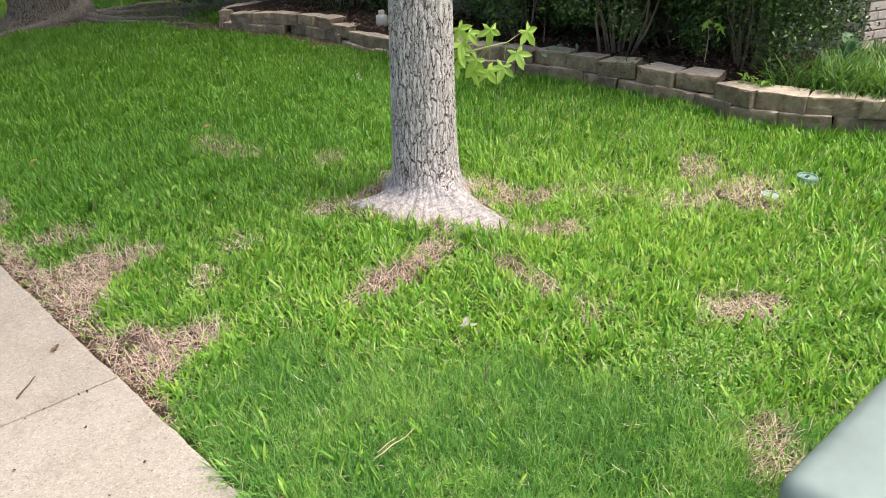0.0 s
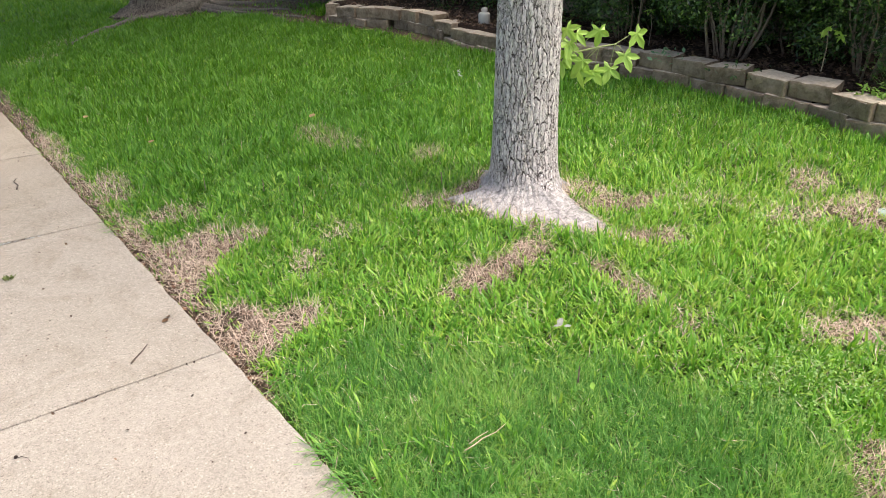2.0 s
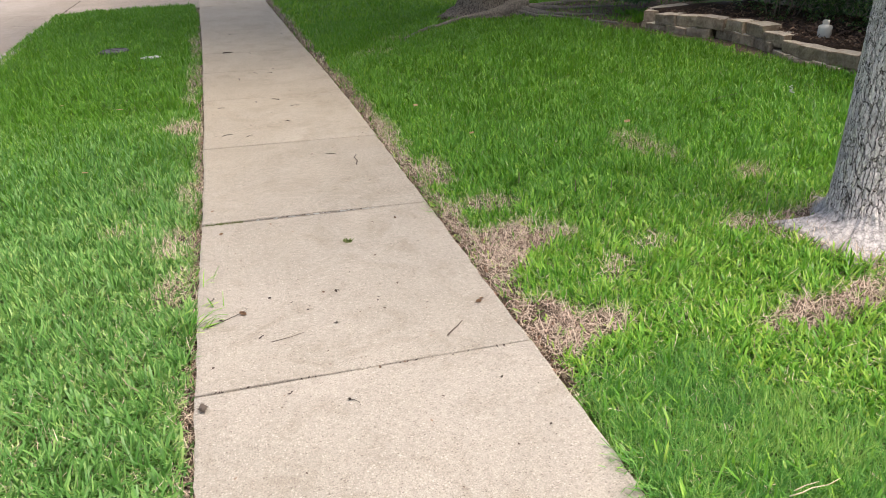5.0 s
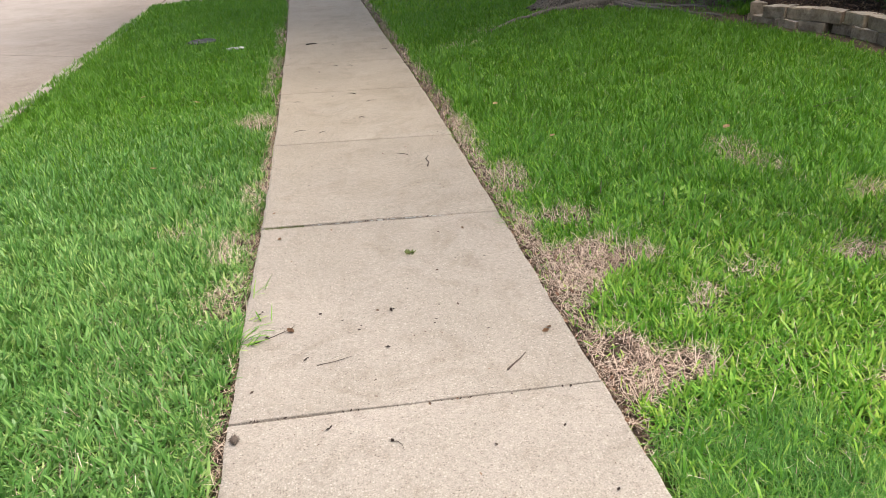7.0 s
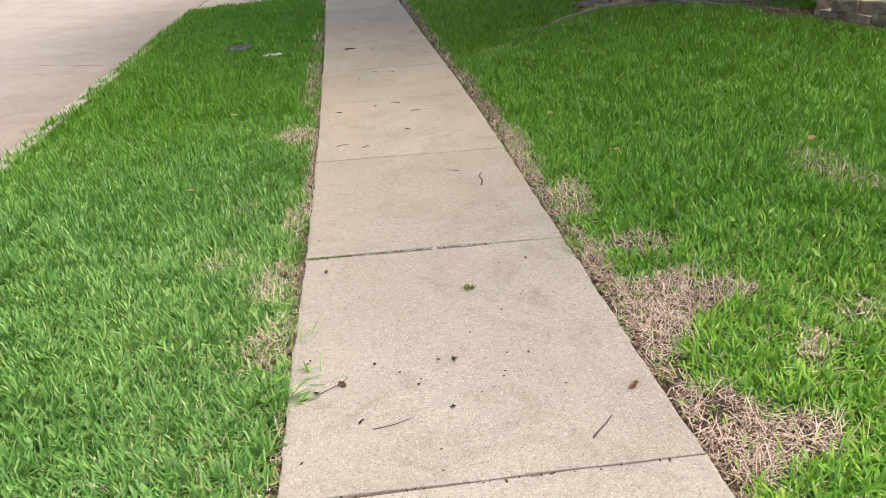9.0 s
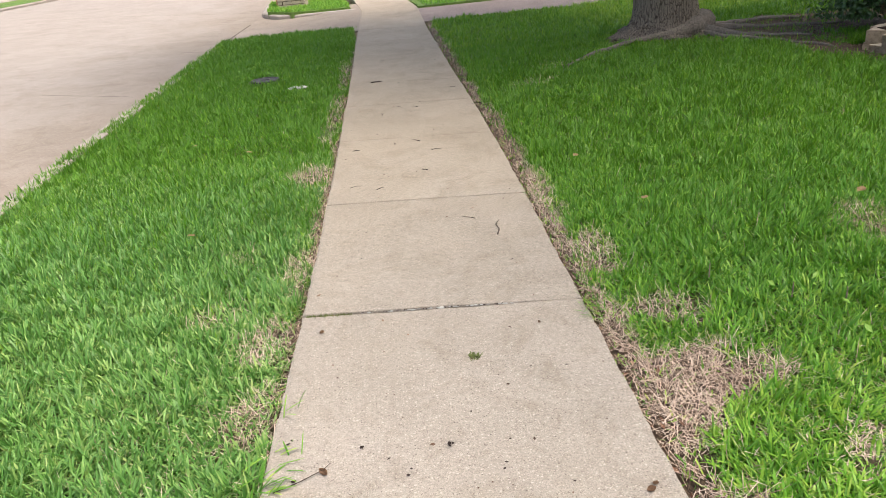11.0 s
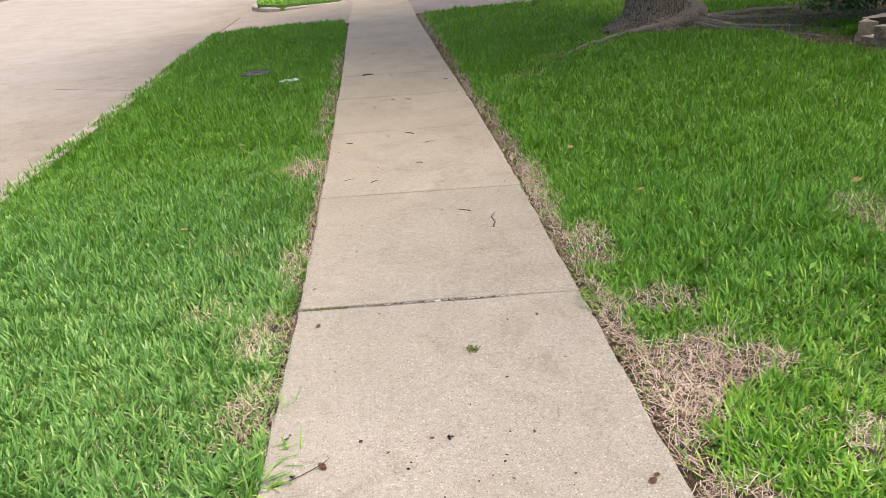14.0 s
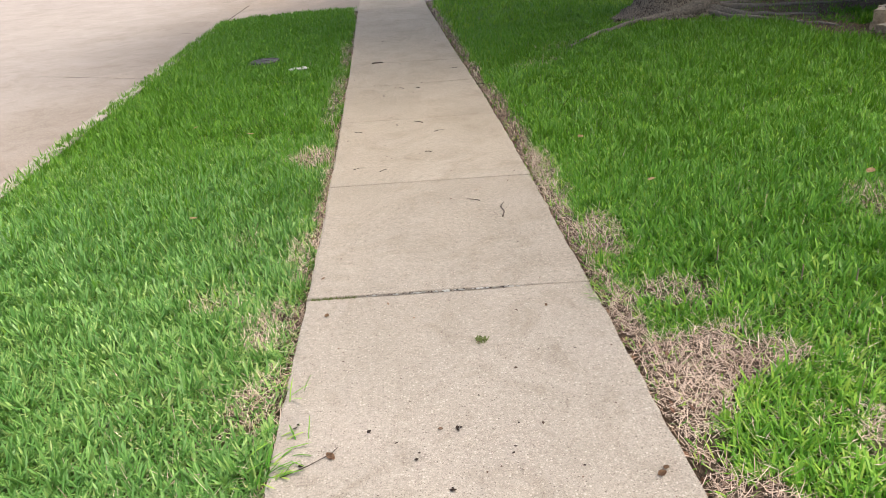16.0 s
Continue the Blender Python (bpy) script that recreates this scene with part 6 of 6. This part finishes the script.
for k, (x, y, n) in enumerate(((0.03, 1.50, 40), (0.04, 1.42, 30), (0.02, -0.72, 60), (0.0, -0.90, 90), (0.0, -1.05, 90), (0.05, 2.9, 20))):
    rs = np.random.RandomState(830 + k)
    th = blades("creeping_grass", rs.normal(0, 0.025, n), rs.normal(0, 0.05, n), np.full(n, 0.006), rs.uniform(0.03, 0.062, n), rs.uniform(0.0025, 0.005, n), np.abs(rs.normal(0.9, 0.3, n)), rs.uniform(0.1, 0.6, n), M_FINE if y < 0 else M_GRASS, rs.uniform(0.2, 0.7, n), 3, 840 + k, azimuth=rs.normal(3.14, 0.8, n), floor_z=0.003)
    th.location = (x + 0.03, y, 0)
    tagged(th, "grass tuft hanging over the sidewalk edge", "grass", "grass runners at the sidewalk edge")

# brown leaf bits in the gap beside the sidewalk
rs = np.random.RandomState(61)
n_ = 420
ey = rs.uniform(-1.2, 9.0, n_)
right = rs.rand(n_) < 0.75
ex = np.where(right, edge_r(ey) + np.abs(rs.normal(0.0, 0.06, n_)) + 0.012, edge_l(ey) - np.abs(rs.normal(0, 0.035, n_)) - 0.012)
ep = np.stack([ex, ey, lawn_z(ex, ey) + rs.uniform(0.004, 0.02, n_)], -1)
M_BROWN = leaf_material("russet_leaf_bit", (0.10, 0.05, 0.03), (0.24, 0.125, 0.075), (0.42, 0.28, 0.18), 0.8, 0.05)
tagged(leaf_cloud("leaf_bits", ep, 0.026, M_BROWN, 62, out=np.tile([0, 0, 1.0], (n_, 1)), slim=0.5), "russet leaf bits in the gap beside the sidewalk", "leaf litter", kind="stuff")

# small-leaved clover patch in the lawn
n_ = 1500
wx, wy = rs.normal(1.46, 0.17, n_), rs.normal(-1.52, 0.13, n_)
wp = np.stack([wx, wy, lawn_z(wx, wy) + rs.uniform(0.01, 0.06, n_)], -1)
M_CLOVER = leaf_material("clover_leaf", (0.20, 0.36, 0.09), (0.28, 0.46, 0.12), (0.34, 0.52, 0.17), 0.5, 0.35)
tagged(leaf_cloud("clover_patch", wp, 0.0105, M_CLOVER, 63, out=np.tile([0, 0, 1.0], (n_, 1)), slim=0.8), "patch of pale small-leaved clover in the lawn", "clover", kind="stuff")

# pale broken arris along the raised joint
for k in range(64):
    cx = rs.uniform(-1.0, -0.25)
    cy = 1.665 - (1.665 - 1.56) * (cx + 1.22) / 1.22
    bm = bmesh.new()
    bmesh.ops.create_icosphere(bm, subdivisions=1, radius=rs.uniform(0.0025, 0.006))
    for v in bm.verts:
        v.co = Vector((v.co.x * rs.uniform(1.2, 3.0), v.co.y, v.co.z * 0.7)) * rs.uniform(0.8, 1.2)
    ob = part("chip", bm, M_CHALK, sidewalk)
    ob.location = (cx, cy + 0.007 + rs.normal(0, 0.004), 0.0)

# dark crumbs on the sidewalk
rs = np.random.RandomState(71)
n_ = 220
kx, ky = rs.uniform(-1.2, -0.02, n_), rs.uniform(-1.2, 9.5, n_)
kp = np.stack([kx, ky, np.full(n_, 0.0035)], -1)
tagged(leaf_cloud("crumbs", kp, 0.009, M_CHIP, 72, out=np.tile([0, 0, 3.0], (n_, 1)), slim=0.6), "tiny dark crumbs of leaf and seed on the sidewalk", "crumbs", kind="stuff")
kx, ky = rs.uniform(-1.2, -0.04, 70), rs.uniform(-0.6, 6.5, 70)
kp = np.stack([kx, ky, np.full(70, 0.005)], -1)
tagged(leaf_cloud("crumbs", kp, 0.017, M_CHIP, 73, out=np.tile([0, 0, 2.0], (70, 1)), slim=0.6), "small dark seed husks on the sidewalk", "crumbs", kind="stuff")

# dark husks caught in the joints
for (ya, yb), (xa, xb), count in (((1.665, 1.56), (-0.95, -0.32), 46), ((0.06, 0.0), (-1.2, -0.05), 26)):
    kx = rs.uniform(xa, xb, count)
    ky = ya + (yb - ya) * (kx + 1.22) / 1.22 + rs.normal(0, 0.003, count)
    kp = np.stack([kx, ky, np.full(count, 0.003)], -1)
    tagged(leaf_cloud("crumbs", kp, 0.013, M_DARK, 74 + count, out=np.tile([0, 0, 2.0], (count, 1)), slim=0.45), "dark leaf crumbs caught in the sidewalk joint", "crumbs", kind="stuff")


def seed_ball(x, y, z, r):
    bm = bmesh.new()
    bmesh.ops.create_icosphere(bm, subdivisions=2, radius=r)
    for f in list(bm.faces)[::2]:
        tip = f.calc_center_median()
        top = bm.verts.new(tip * 1.75)
        a, b, c = [bm.verts.new(tip * 0.95 + (v.co - tip) * 0.45) for v in f.verts]
        for p, q in ((a, b), (b, c), (c, a)):
            bm.faces.new((p, q, top))
    ob = part("seed_ball", bm, M_STICK)
    ob.location = (x, y, z)
    tagged(ob, "spiky brown sweetgum seed ball at the sidewalk edge", "seed ball")


seed_ball(-1.215, -0.04, 0.019, 0.013)

# bright broad-leaved weeds in the lawn
for k, (x, y, n, s) in enumerate(((0.60, 1.57, 10, 0.035), (0.83, 1.29, 8, 0.035), (1.01, 1.21, 10, 0.04), (1.62, 0.68, 5, 0.03), (0.87, -1.03, 3, 0.045))):
    low_weed(x, y, float(lawn_z(x, y)) + 0.045, n, s, M_STAR, 820 + k, "bright yellow-green broad-leaved weed in the lawn")
